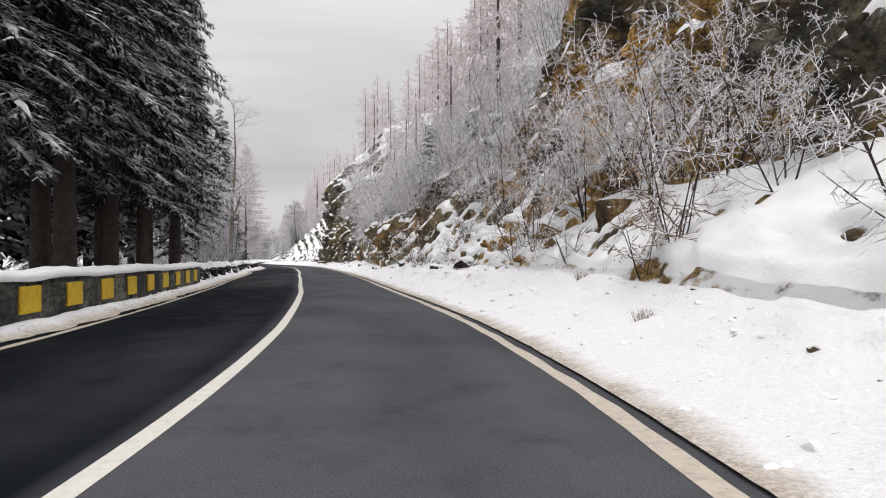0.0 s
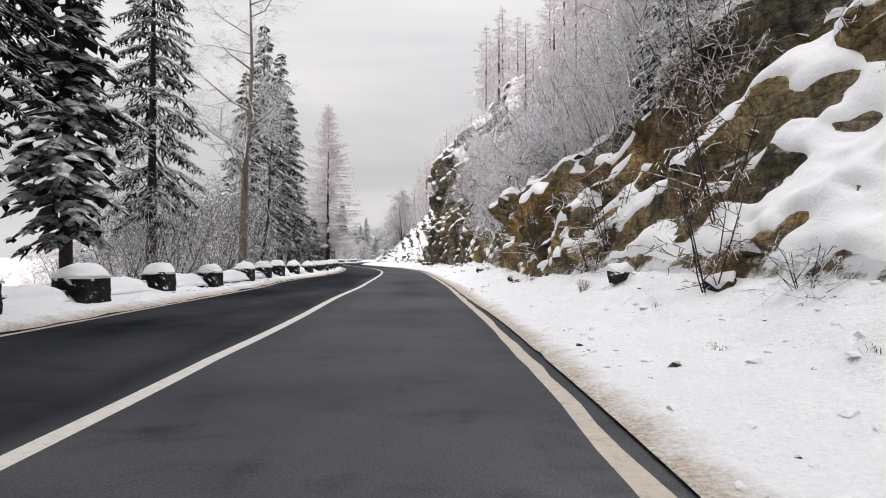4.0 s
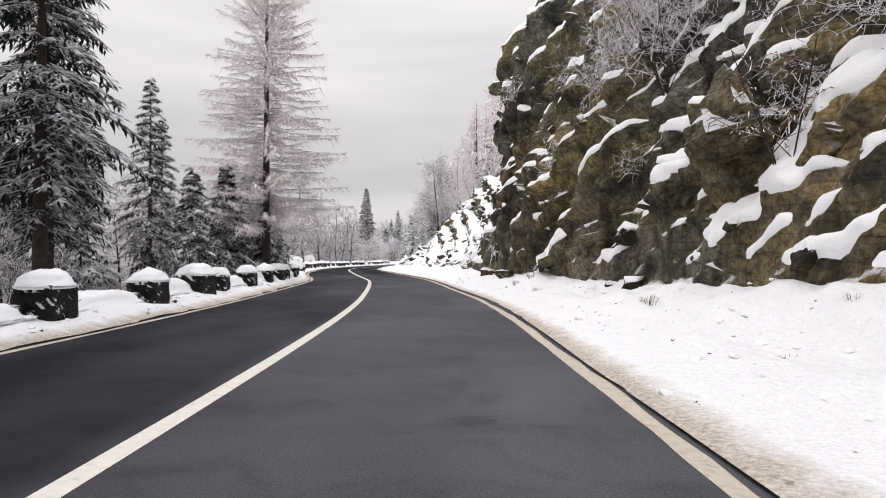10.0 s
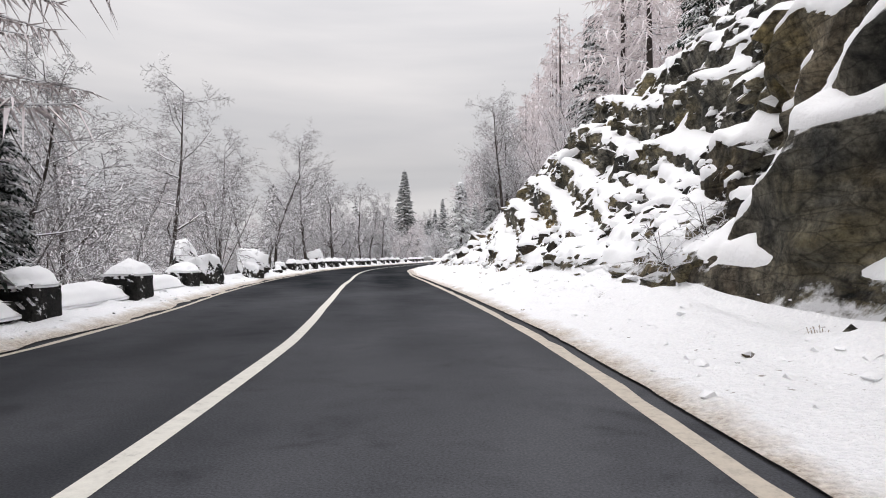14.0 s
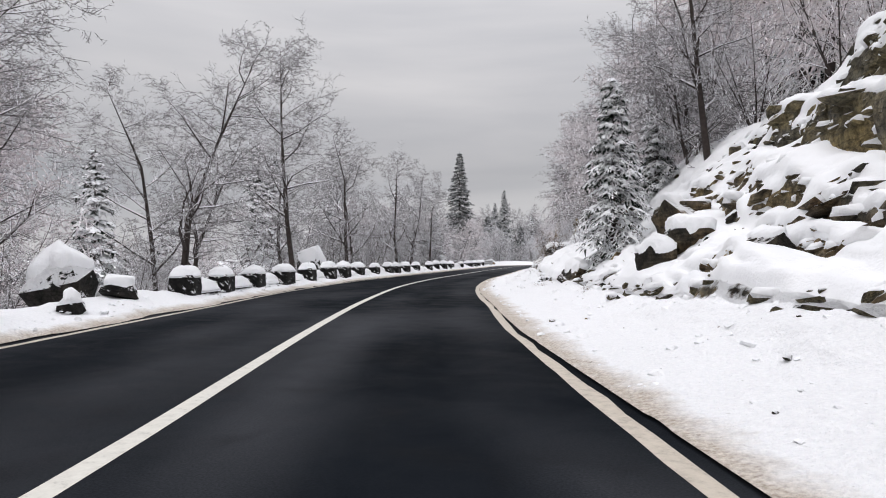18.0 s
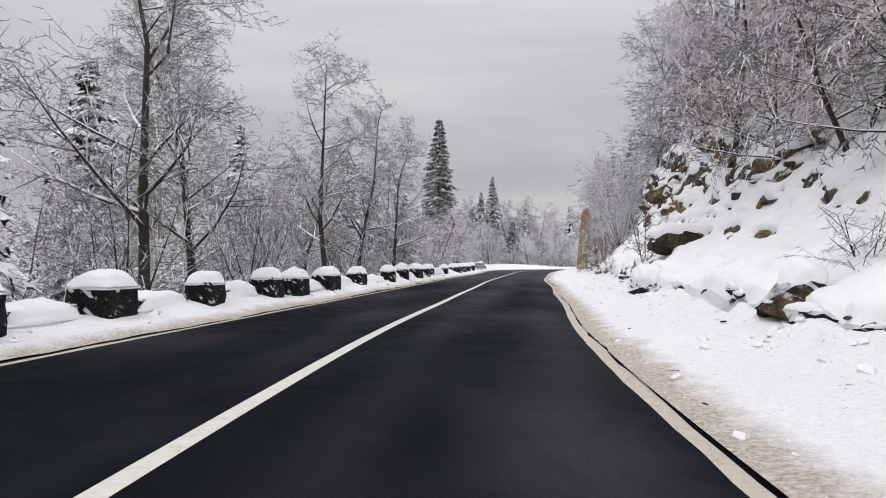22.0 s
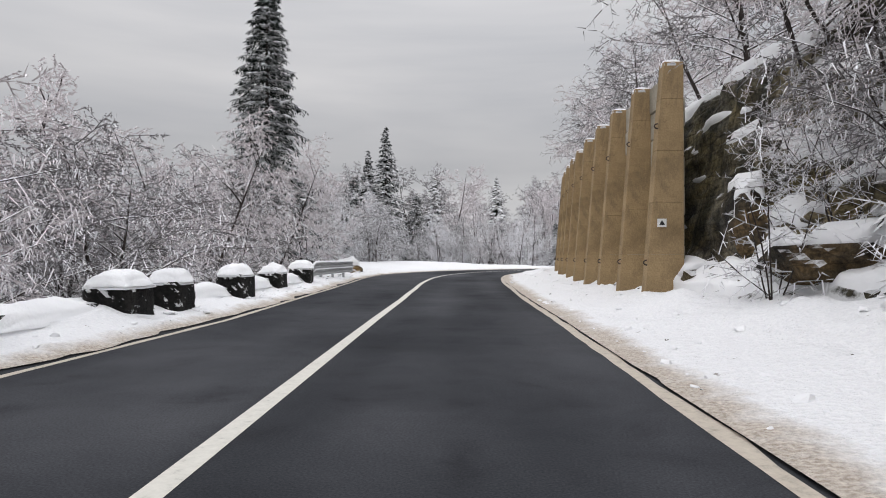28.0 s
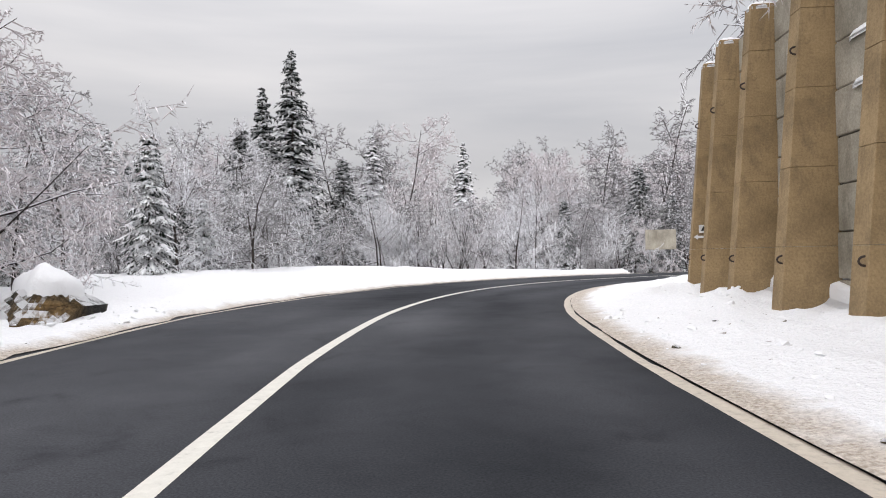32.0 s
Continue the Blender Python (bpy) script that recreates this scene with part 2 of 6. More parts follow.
def rock_material(name, dark, mid, warm, lo=0.36, hi=0.5, amount=0.75, warm_at=0.56, layer="", snow_scale=2.6):
    m, nt, b = mat_base(name, 0.85, 0.25)
    n1 = tex(nt, 0.16, 4, 0.55)
    n2 = tex(nt, 1.1, 7, 0.68, None, 0.6)
    n3 = tex(nt, 8, 8, 0.75)
    st = tex(nt, 0.9, 5, 0.65, (0.6, 0.6, 2.4))
    base = ramp(nt, n2.outputs["Fac"], [(0.36, dark), (0.6, mid)])
    w = ramp(nt, n1.outputs["Fac"], [(warm_at - 0.1, (0, 0, 0)), (warm_at + 0.08, (1, 1, 1))])
    ws = ramp(nt, st.outputs["Fac"], [(0.36, (0, 0, 0)), (0.62, (1, 1, 1))])
    wf = mixc(nt, 1.0, w.outputs[0], ws.outputs[0], "MULTIPLY")
    c = mixc(nt, wf.outputs[0], base.outputs[0], warm)
    if layer:
        at_ = nt.nodes.new("ShaderNodeAttribute")
        at_.attribute_name = layer
        lf = mixc(nt, 1.0, ramp(nt, st.outputs["Fac"], [(0.3, (0.25, 0.25, 0.25)), (0.55, (1, 1, 1))]).outputs[0], at_.outputs["Fac"], "MULTIPLY")
        lc = ramp(nt, n2.outputs["Fac"], [(0.3, (0.36, 0.18, 0.05)), (0.6, (0.72, 0.45, 0.15))])
        c = mixc(nt, lf.outputs[0], c.outputs[0], lc.outputs[0])
    # steep tone contrast: relief shade that soft light leaves out, painted into the colour
    wz = ramp(nt, tex(nt, 0.55, 7, 0.68, (1, 1, 0.6), 0.8).outputs["Fac"], [(0.4, (0.22, 0.24, 0.26)), (0.56, (1.15, 1.12, 1.05))])
    c = mixc(nt, 0.9, c.outputs[0], wz.outputs[0], "MULTIPLY")
    g = ramp(nt, n3.outputs["Fac"], [(0.37, (0.28, 0.28, 0.28)), (0.6, (1.45, 1.45, 1.45))])
    c = mixc(nt, 0.85, c.outputs[0], g.outputs[0], "MULTIPLY")
    vo = nt.nodes.new("ShaderNodeTexVoronoi")
    vo.feature = "DISTANCE_TO_EDGE"
    vo.inputs["Scale"].default_value = 1.3
    co = nt.nodes.new("ShaderNodeTexCoord")
    mp = nt.nodes.new("ShaderNodeMapping")
    mp.inputs["Rotation"].default_value = (0.8, 0.2, 0.3)
    mp.inputs["Scale"].default_value = (1.0, 0.3, 2.2)
    nt.links.new(co.outputs["Object"], mp.inputs[0])
    wv = mixc(nt, 0.3, mp.outputs[0], n2.outputs["Color"])
    nt.links.new(wv.outputs[0], vo.inputs["Vector"])
    # joint lines, with the shade of their recesses put into the colour
    crack_shade = ramp(nt, vo.outputs["Distance"], [(0.0, (0.3, 0.28, 0.26)), (0.035, (1, 1, 1))])
    c = mixc(nt, 0.4, c.outputs[0], crack_shade.outputs[0], "MULTIPLY")
    vf = nt.nodes.new("ShaderNodeTexVoronoi")
    vf.feature = "DISTANCE_TO_EDGE"
    vf.inputs["Scale"].default_value = 2.6
    wf2 = mixc(nt, 0.22, mp.outputs[0], n2.outputs["Color"])
    nt.links.new(wf2.outputs[0], vf.inputs["Vector"])
    # finer cracks, their inner shade likewise painted dark
    split = ramp(nt, vf.outputs["Distance"], [(0.0, (0.12, 0.115, 0.11)), (0.05, (1, 1, 1))])
    c = mixc(nt, 0.55, c.outputs[0], split.outputs[0], "MULTIPLY")
    sm = snow_mask(nt, lo, hi, snow_scale, amount)
    c = mixc(nt, sm, c.outputs[0], (0.88, 0.885, 0.9))
    nt.links.new(c.outputs[0], b.inputs["Base Color"])
    h = mixc(nt, 0.4, n2.outputs["Fac"], n3.outputs["Fac"])
    cr = ramp(nt, vo.outputs["Distance"], [(0.0, (0, 0, 0)), (0.07, (1, 1, 1))])
    h = mixc(nt, 0.12, h.outputs[0], cr.outputs[0])
    bump(nt, b, h.outputs[0], 1.0, 0.4)
    return m


def twig_material(name, bark, frost, lo, hi, amount=0.5, scale=9):
    m, nt, b = mat_base(name, 0.85, 0.2)
    n = tex(nt, 6, 4, 0.6)
    k = ramp(nt, n.outputs["Fac"], [(0.3, tuple(v * 0.6 for v in bark)), (0.7, tuple(v * 1.3 for v in bark))])
    sm = snow_mask(nt, lo, hi, scale, amount)
    c = mixc(nt, sm, k.outputs[0], frost)
    nt.links.new(c.outputs[0], b.inputs["Base Color"])
    return m


def concrete_material(name, a, bcol, stain):
    m, nt, b = mat_base(name, 0.85, 0.2)
    n = tex(nt, 0.8, 6, 0.65)
    v = tex(nt, 1.3, 7, 0.7, (1.6, 1.6, 0.5), 0.6)
    f = tex(nt, 26, 4, 0.7)
    c = ramp(nt, n.outputs["Fac"], [(0.36, a), (0.62, bcol)])
    s = ramp(nt, v.outputs["Fac"], [(0.52, (0, 0, 0)), (0.78, (0.8, 0.8, 0.8))])
    c = mixc(nt, s.outputs[0], c.outputs[0], stain)
    g = ramp(nt, f.outputs["Fac"], [(0.3, (0.75, 0.75, 0.75)), (0.7, (1.12, 1.12, 1.12))])
    c = mixc(nt, 1.0, c.outputs[0], g.outputs[0], "MULTIPLY")
    sm = snow_mask(nt, 0.85, 0.97, 5, 0.5)
    c = mixc(nt, sm, c.outputs[0], (0.88, 0.885, 0.9))
    nt.links.new(c.outputs[0], b.inputs["Base Color"])
    h = mixc(nt, 0.4, n.outputs["Fac"], f.outputs["Fac"])
    bump(nt, b, h.outputs[0], 0.4, 0.03)
    return m


def flat_material(name, col, rough=0.6, metal=0.0, noise_scale=8, var=0.25):
    m, nt, b = mat_base(name, rough, 0.3)
    n = tex(nt, noise_scale, 5, 0.65)
    c = ramp(nt, n.outputs["Fac"], [(0.3, tuple(v * (1 - var) for v in col)), (0.7, tuple(min(1, v * (1 + var)) for v in col))])
    nt.links.new(c.outputs[0], b.inputs["Base Color"])
    b.inputs["Metallic"].default_value = metal
    return m


SNOW = snow_material()
PLOUGHED = dirty_snow_material()
ASPHALT = asphalt_material()
LINE_WHITE = paint_material("white_road_paint", (0.68, 0.66, 0.6), 0.0)
LINE_EDGE = paint_material("dirty_white_road_paint", (0.56, 0.5, 0.42), 0.06)
ROCK = rock_material("cliff_rock", (0.018, 0.018, 0.0175), (0.2, 0.19, 0.16), (0.27, 0.22, 0.11), 0.5, 0.66, 1.1, layer="ochre")
ROCK_BOULDER = rock_material("boulder_rock", (0.02, 0.018, 0.016), (0.12, 0.1, 0.07), (0.24, 0.15, 0.06), 0.6, 0.75)
ROCK_BLACK = rock_material("wet_black_stone", (0.006, 0.006, 0.0065), (0.034, 0.033, 0.031), (0.04, 0.035, 0.03), 0.3, 0.4, 1.7, snow_scale=4.5)
ROCK_GREY = rock_material("grey_rubble_stone", (0.09, 0.09, 0.085), (0.27, 0.27, 0.25), (0.2, 0.2, 0.17), 0.3, 0.45, 1.3)
BARK = twig_material("snowy_bark", (0.045, 0.036, 0.032), (0.86, 0.87, 0.89), 0.35, 0.6, 0.9, 3)
BARK_PALE = twig_material("pale_grey_bark", (0.19, 0.16, 0.13), (0.86, 0.87, 0.89), 0.5, 0.75, 0.8, 3)
TWIG = twig_material("frosted_twigs", (0.11, 0.085, 0.078), (0.86, 0.865, 0.89), -0.95, -0.15, 0.7)
TWIG_DARK = twig_material("thinly_frosted_twigs", (0.075, 0.06, 0.056), (0.84, 0.845, 0.87), -0.6, 0.18, 0.7)
TWIG_PINK = twig_material("rosy_frosted_twigs", (0.22, 0.155, 0.14), (0.86, 0.83, 0.85), -1.0, -0.1, 0.7)
NEEDLES = twig_material("dark_needles", (0.01, 0.016, 0.012), (0.86, 0.875, 0.9), 0.58, 0.96, 1.2, 2.2)
NEEDLES_SNOWY = twig_material("snow_laden_needles", (0.016, 0.027, 0.019), (0.87, 0.88, 0.9), 0.35, 0.7, 0.9, 3)
LARCH = twig_material("frosted_larch_twigs", (0.3, 0.225, 0.2), (0.82, 0.77, 0.78), -1.1, -0.1, 0.8)
BRUSH = twig_material("dry_brush", (0.2, 0.13, 0.08), (0.8, 0.8, 0.82), 0.1, 0.5)
CONCRETE = concrete_material("stained_brown_concrete", (0.25, 0.178, 0.098), (0.42, 0.3, 0.165), (0.1, 0.082, 0.058))
PANEL = concrete_material("grey_concrete_panel", (0.28, 0.255, 0.205), (0.5, 0.46, 0.38), (0.12, 0.1, 0.075))
YELLOW = paint_material("yellow_paint", (0.75, 0.5, 0.03), 0.05)
STEEL = flat_material("galvanised_steel", (0.42, 0.43, 0.44), 0.45, 0.7)
IRON = flat_material("rusty_iron", (0.06, 0.045, 0.04), 0.7, 0.4)
PAINT_BLUE = paint_material("blue_spray_paint", (0.03, 0.3, 0.5), 0.05)
PAINT_BLACK = paint_material("black_spray_paint", (0.03, 0.03, 0.03), 0.05)
PAINT_ORANGE = paint_material("orange_spray_paint", (0.75, 0.42, 0.02), 0.05)
SIGN_WHITE = flat_material("white_sign_enamel", (0.75, 0.75, 0.74), 0.4, 0, 6, 0.08)
WOOD_CUT = flat_material("cut_wood", (0.36, 0.24, 0.13), 0.8, 0, 20)


# ---- mesh helpers ----
def mesh_object(name, verts, faces, mat, smooth=False):
    me = bpy.data.meshes.new(name)
    verts = np.asarray(verts, dtype=np.float32)
    if isinstance(faces, np.ndarray):
        n, k = faces.shape
        me.vertices.add(len(verts))
        me.vertices.foreach_set("co", verts.ravel())
        me.loops.add(n * k)
        me.loops.foreach_set("vertex_index", faces.ravel().astype(np.int32))
        me.polygons.add(n)
        me.polygons.foreach_set("loop_start", np.arange(0, n * k, k, dtype=np.int32))
        me.update(calc_edges=True)
    else:
        me.from_pydata([tuple(map(float, v)) for v in verts], [], [tuple(f) for f in faces])
    me.polygons.foreach_set("use_smooth", np.full(len(me.polygons), smooth))
    me.materials.append(mat)
    me.update()
    return new(name, me)


def under(ob, parent):
    ob.parent = parent
    return ob


def part(name, vf, mat, parent, label="", smooth=False):
    ob = under(mesh_object(name, vf[0], vf[1], mat, smooth), parent)
    return tagged(ob, label) if label else ob


def join(pieces):
    """Several (verts, faces) of quads or triangles as one."""
    vs, fs, n = [], [], 0
    for v, f in pieces:
        vs.append(np.asarray(v, float))
        f = np.asarray(f)
        fs.append(f + n)
        n += len(v)
    return np.concatenate(vs), np.concatenate(fs)


def grid_faces(nu, nv, flip=False):
    i = np.arange(nu - 1)[:, None] * nv + np.arange(nv - 1)[None, :]
    i = i.ravel()
    f = np.stack([i, i + 1, i + nv + 1, i + nv], 1)
    return f[:, ::-1].copy() if flip else f


def hash01(*a):
    """A repeatable random number in 0..1 for whole numbers."""
    x = np.zeros(np.broadcast(*a).shape) + 0.5
    for k, v in enumerate(a):
        x = np.modf(np.abs(np.sin(x * 91.7 + v * (12.9898 + 7.31 * k) + 4.1) * 43758.5453))[0]
    return x


def smooth_noise(x, y, seed=0):
    """Value noise in the plane, about -1..1."""
    xi, yi = np.floor(x), np.floor(y)
    fx, fy = x - xi, y - yi
    fx, fy = fx * fx * (3 - 2 * fx), fy * fy * (3 - 2 * fy)
    h = lambda a, b: hash01(xi + a, yi + b, np.full_like(x, seed))
    return 2 * ((h(0, 0) * (1 - fx) + h(1, 0) * fx) * (1 - fy) + (h(0, 1) * (1 - fx) + h(1, 1) * fx) * fy) - 1


def fractal(x, y, seed=0, octaves=4, gain=0.5):
    out, a = 0, 1.0
    for o in range(octaves):
        out = out + a * smooth_noise(x * 2**o, y * 2**o, seed + o)
        a *= gain
    return out


def facets(x, y, seed, tilt=0.6):
    """Broken rock: each cell of an uneven lattice is a tilted plane of its own height. Returns height and closeness to a joint."""
    xi, yi = np.floor(x), np.floor(y)
    best = np.full(x.shape, 9.0)
    second = np.full(x.shape, 9.0)
    height = np.zeros(x.shape)
    s = np.full_like(x, seed)
    for a in (-1, 0, 1):
        for b in (-1, 0, 1):
            cx, cy = xi + a, yi + b
            px, py = cx + 0.15 + 0.7 * hash01(cx, cy, s), cy + 0.15 + 0.7 * hash01(cx, cy, s + 1)
            d = np.hypot(x - px, y - py)
            h = 2 * hash01(cx, cy, s + 2) - 1 + tilt * ((x - px) * (2 * hash01(cx, cy, s + 3) - 1) + (y - py) * (2 * hash01(cx, cy, s + 4) - 1))
            near = d < best
            second = np.where(near, best, np.minimum(second, d))
            height = np.where(near, h, height)
            best = np.where(near, d, best)
    return height, np.clip(1 - (second - best) / 0.12, 0, 1)


# ---- the road's line ----
ROAD = [(-0.6, -30), (-0.3, -12), (0, 0), (-0.46, 7.12), (-1.45, 14.07), (-2.6, 21.12), (-4.35, 31.3), (-6.3, 39.9), (-7.8, 45.6), (-9.3, 52.45), (-10.9, 59.3), (-12.55, 66.1),
        (-14.3, 72.95), (-16.15, 79.8), (-18.15, 86.5), (-20.4, 93.2), (-22.7, 100), (-25.15, 106.55), (-27.9, 113.05), (-30.75, 119.5), (-33.5, 125.9), (-36.3, 132.35), (-39.0, 138.95),
        (-41.6, 145.65), (-43.8, 152.4), (-45.7, 159.15), (-47.3, 165.9), (-48.85, 172.7), (-50.4, 179.5), (-52.0, 186.25), (-53.4, 193.25), (-54.75, 200.5), (-56.1, 207.75), (-57.3, 214.6),
        (-58.15, 221.6), (-58.7, 227.5), (-58.9, 233), (-58.4, 238.6), (-56.6, 243.8), (-53, 248.2), (-47, 251.6), (-38.5, 253.8), (-26, 255), (-8, 255.5), (10, 256)]


def spline(points, step=0.5):
    p = np.array(points, float)
    p = np.vstack([2 * p[0] - p[1], p, 2 * p[-1] - p[-2]])
    out = []
    for i in range(1, len(p) - 2):
        n = max(2, int(np.linalg.norm(p[i + 1] - p[i]) / step))
        t = np.arange(n)[:, None] / n
        a, b, c, d = p[i - 1 : i + 3]
        out.append(0.5 * (2 * b + (c - a) * t + (2 * a - 5 * b + 4 * c - d) * t**2 + (3 * b - a - 3 * c + d) * t**3))
    return np.vstack(out + [p[-2:-1]])


LINE = spline(ROAD)
LINE = np.stack([np.convolve(np.pad(LINE[:, k], 8, mode="reflect", reflect_type="odd"), np.ones(17) / 17, "valid") for k in (0, 1)], 1)
RUN = np.r_[0, np.cumsum(np.hypot(*np.diff(LINE, axis=0).T))]
RUN -= np.interp(0.0, LINE[:, 1], RUN)
HEAD = np.unwrap(np.arctan2(*np.gradient(LINE, axis=0).T))
S_MIN, S_MAX = RUN[0] + 1, RUN[-1] - 1


def at(s, d):
    """The place s metres along the road and d metres to its right."""
    s = np.asarray(s, float)
    h = np.interp(s, RUN, HEAD)
    return np.interp(s, RUN, LINE[:, 0]) + d * np.cos(h), np.interp(s, RUN, LINE[:, 1]) - d * np.sin(h)


def heading(s):
    return float(np.interp(s, RUN, HEAD))


def knots(rows):
    a = np.array(rows, float)
    return lambda s: [np.interp(s, a[:, 0], a[:, k]) for k in range(1, a.shape[1])]


LINES = knots([(-30, -1.73, 1.61, -5.12), (0, -1.80, 1.58, -5.14), (6, -1.78, 1.61, -5.20), (12, -1.77, 1.63, -5.26), (18, -1.88, 1.46, -5.40), (24, -2.05, 1.21, -5.63), (30, -2.35, 1.05, -5.90), (36, -2.40, 1.14, -6.13), (42, -2.24, 1.35, -6.03), (48, -2.16, 1.49, -5.86), (54, -2.06, 1.50, -5.86), (60, -2.05, 1.48, -6.20), (66, -2.01, 1.47, -6.17), (72, -1.93, 1.52, -5.64), (78, -1.84, 1.58, -5.33), (84, -1.75, 1.71, -5.23), (90, -1.68, 1.78, -5.10), (96, -1.66, 1.65, -5.03), (102, -1.69, 1.61, -4.95), (108, -1.71, 1.62, -4.87), (114, -1.90, 1.56, -5.13), (120, -1.96, 1.57, -5.54), (126, -2.01, 1.53, -5.75), (132, -1.96, 1.43, -5.80), (138, -2.01, 1.33, -5.65), (144, -2.04, 1.41, -5.50), (150, -1.99, 1.34, -5.53), (156, -1.98, 1.38, -5.36), (162, -1.89, 1.45, -5.34), (168, -1.81, 1.55, -5.05), (174, -1.69, 1.76, -4.86), (180, -1.66, 1.76, -4.74), (186, -1.57, 1.95, -4.59), (192, -1.51, 1.99, -4.48), (198, -1.43, 1.87, -4.51), (204, -1.43, 1.93, -4.46), (210, -1.45, 2.00, -4.23), (216, -1.43, 2.01, -4.42), (222, -1.51, 2.08, -4.66), (228, -1.84, 1.87, -5.20), (234, -2.12, 1.72, -5.95), (240, -2.18, 1.64, -6.42), (262, -1.70, 1.75, -5.30), (320, -1.70, 1.75, -5.30)])


def ribbon(name, s0, s1, lo, hi, z, mat, step=0.6, across=2):
    s = np.arange(s0, s1, step)
    a, b = lo(s), hi(s)
    cols = []
    for k in range(across):
        d = a + (b - a) * k / (across - 1)
        x, y = at(s, d)
        cols.append(np.stack([x, y, np.full_like(x, z)], 1))
    v = np.stack(cols, 1).reshape(-1, 3)
    return mesh_object(name, v, grid_faces(len(s), across, True), mat)


c_line = lambda s: np.asarray(LINES(s)[0])
r_line = lambda s: np.asarray(LINES(s)[1])
l_line = lambda s: np.asarray(LINES(s)[2])
wob = lambda s, k: 0.025 * smooth_noise(s * 0.9, s * 0 + k, k) + 0.03 * smooth_noise(s * 3.1, s * 0 + k, k + 5)
WET = knots([(-30, 0.2), (10, 0.08), (30, 0.08), (60, 0.2), (95, 0.1), (108, 0.35), (118, 0.62), (135, 0.95), (185, 0.9), (205, 0.5), (320, 0.35)])
road = tagged(ribbon("road", S_MIN, S_MAX, lambda s: l_line(s) - 0.5, lambda s: r_line(s) + 0.5, 0.0, ASPHALT, 0.6, 42), "dark wet asphalt road winding along the mountainside", "road", kind="structure")
rs = np.repeat(np.arange(S_MIN, S_MAX, 0.6)[:, None], 42, 1)
rk = np.repeat(np.linspace(0, 1, 42)[None], len(rs), 0)
# the far lane stays wetter and darker, tyre tracks paler
wet = np.asarray(WET(rs)[0]) + np.clip((0.51 - rk) / 0.04, 0, 1) * np.clip((115 - rs) / 30, 0, 1) * np.interp(rs, [20, 40], [0.95, 0.6]) + 0.22 * fractal(rs / 5, rk * 5, 15, 3) - 0.15 * np.exp(-(((rk - 0.62) / 0.06) ** 2)) - 0.15 * np.exp(-(((rk - 0.86) / 0.06) ** 2))
road.data.attributes.new("wet", "FLOAT", "POINT").data.foreach_set("value", np.clip(wet, 0, 1).ravel().astype(np.float32))
tagged(ribbon("road_marking_center", S_MIN, S_MAX, lambda s: c_line(s) - 0.085, lambda s: c_line(s) + 0.085, 0.004, LINE_WHITE), "solid white centre line painted on the asphalt", "road marking", kind="structure")
tagged(ribbon("road_marking_right", S_MIN, S_MAX, lambda s: r_line(s) - 0.07 + 0.4 * wob(s, 3), lambda s: r_line(s) + 0.09 + wob(s, 4), 0.004, LINE_EDGE), "worn dirty white edge line along the verge", "road marking", kind="structure")
tagged(ribbon("road_marking_left", S_MIN, S_MAX, lambda s: l_line(s) - 0.07 + wob(s, 6), lambda s: l_line(s) + 0.06, 0.004, LINE_EDGE), "worn dirty white edge line beside the parapet", "road marking", kind="structure")


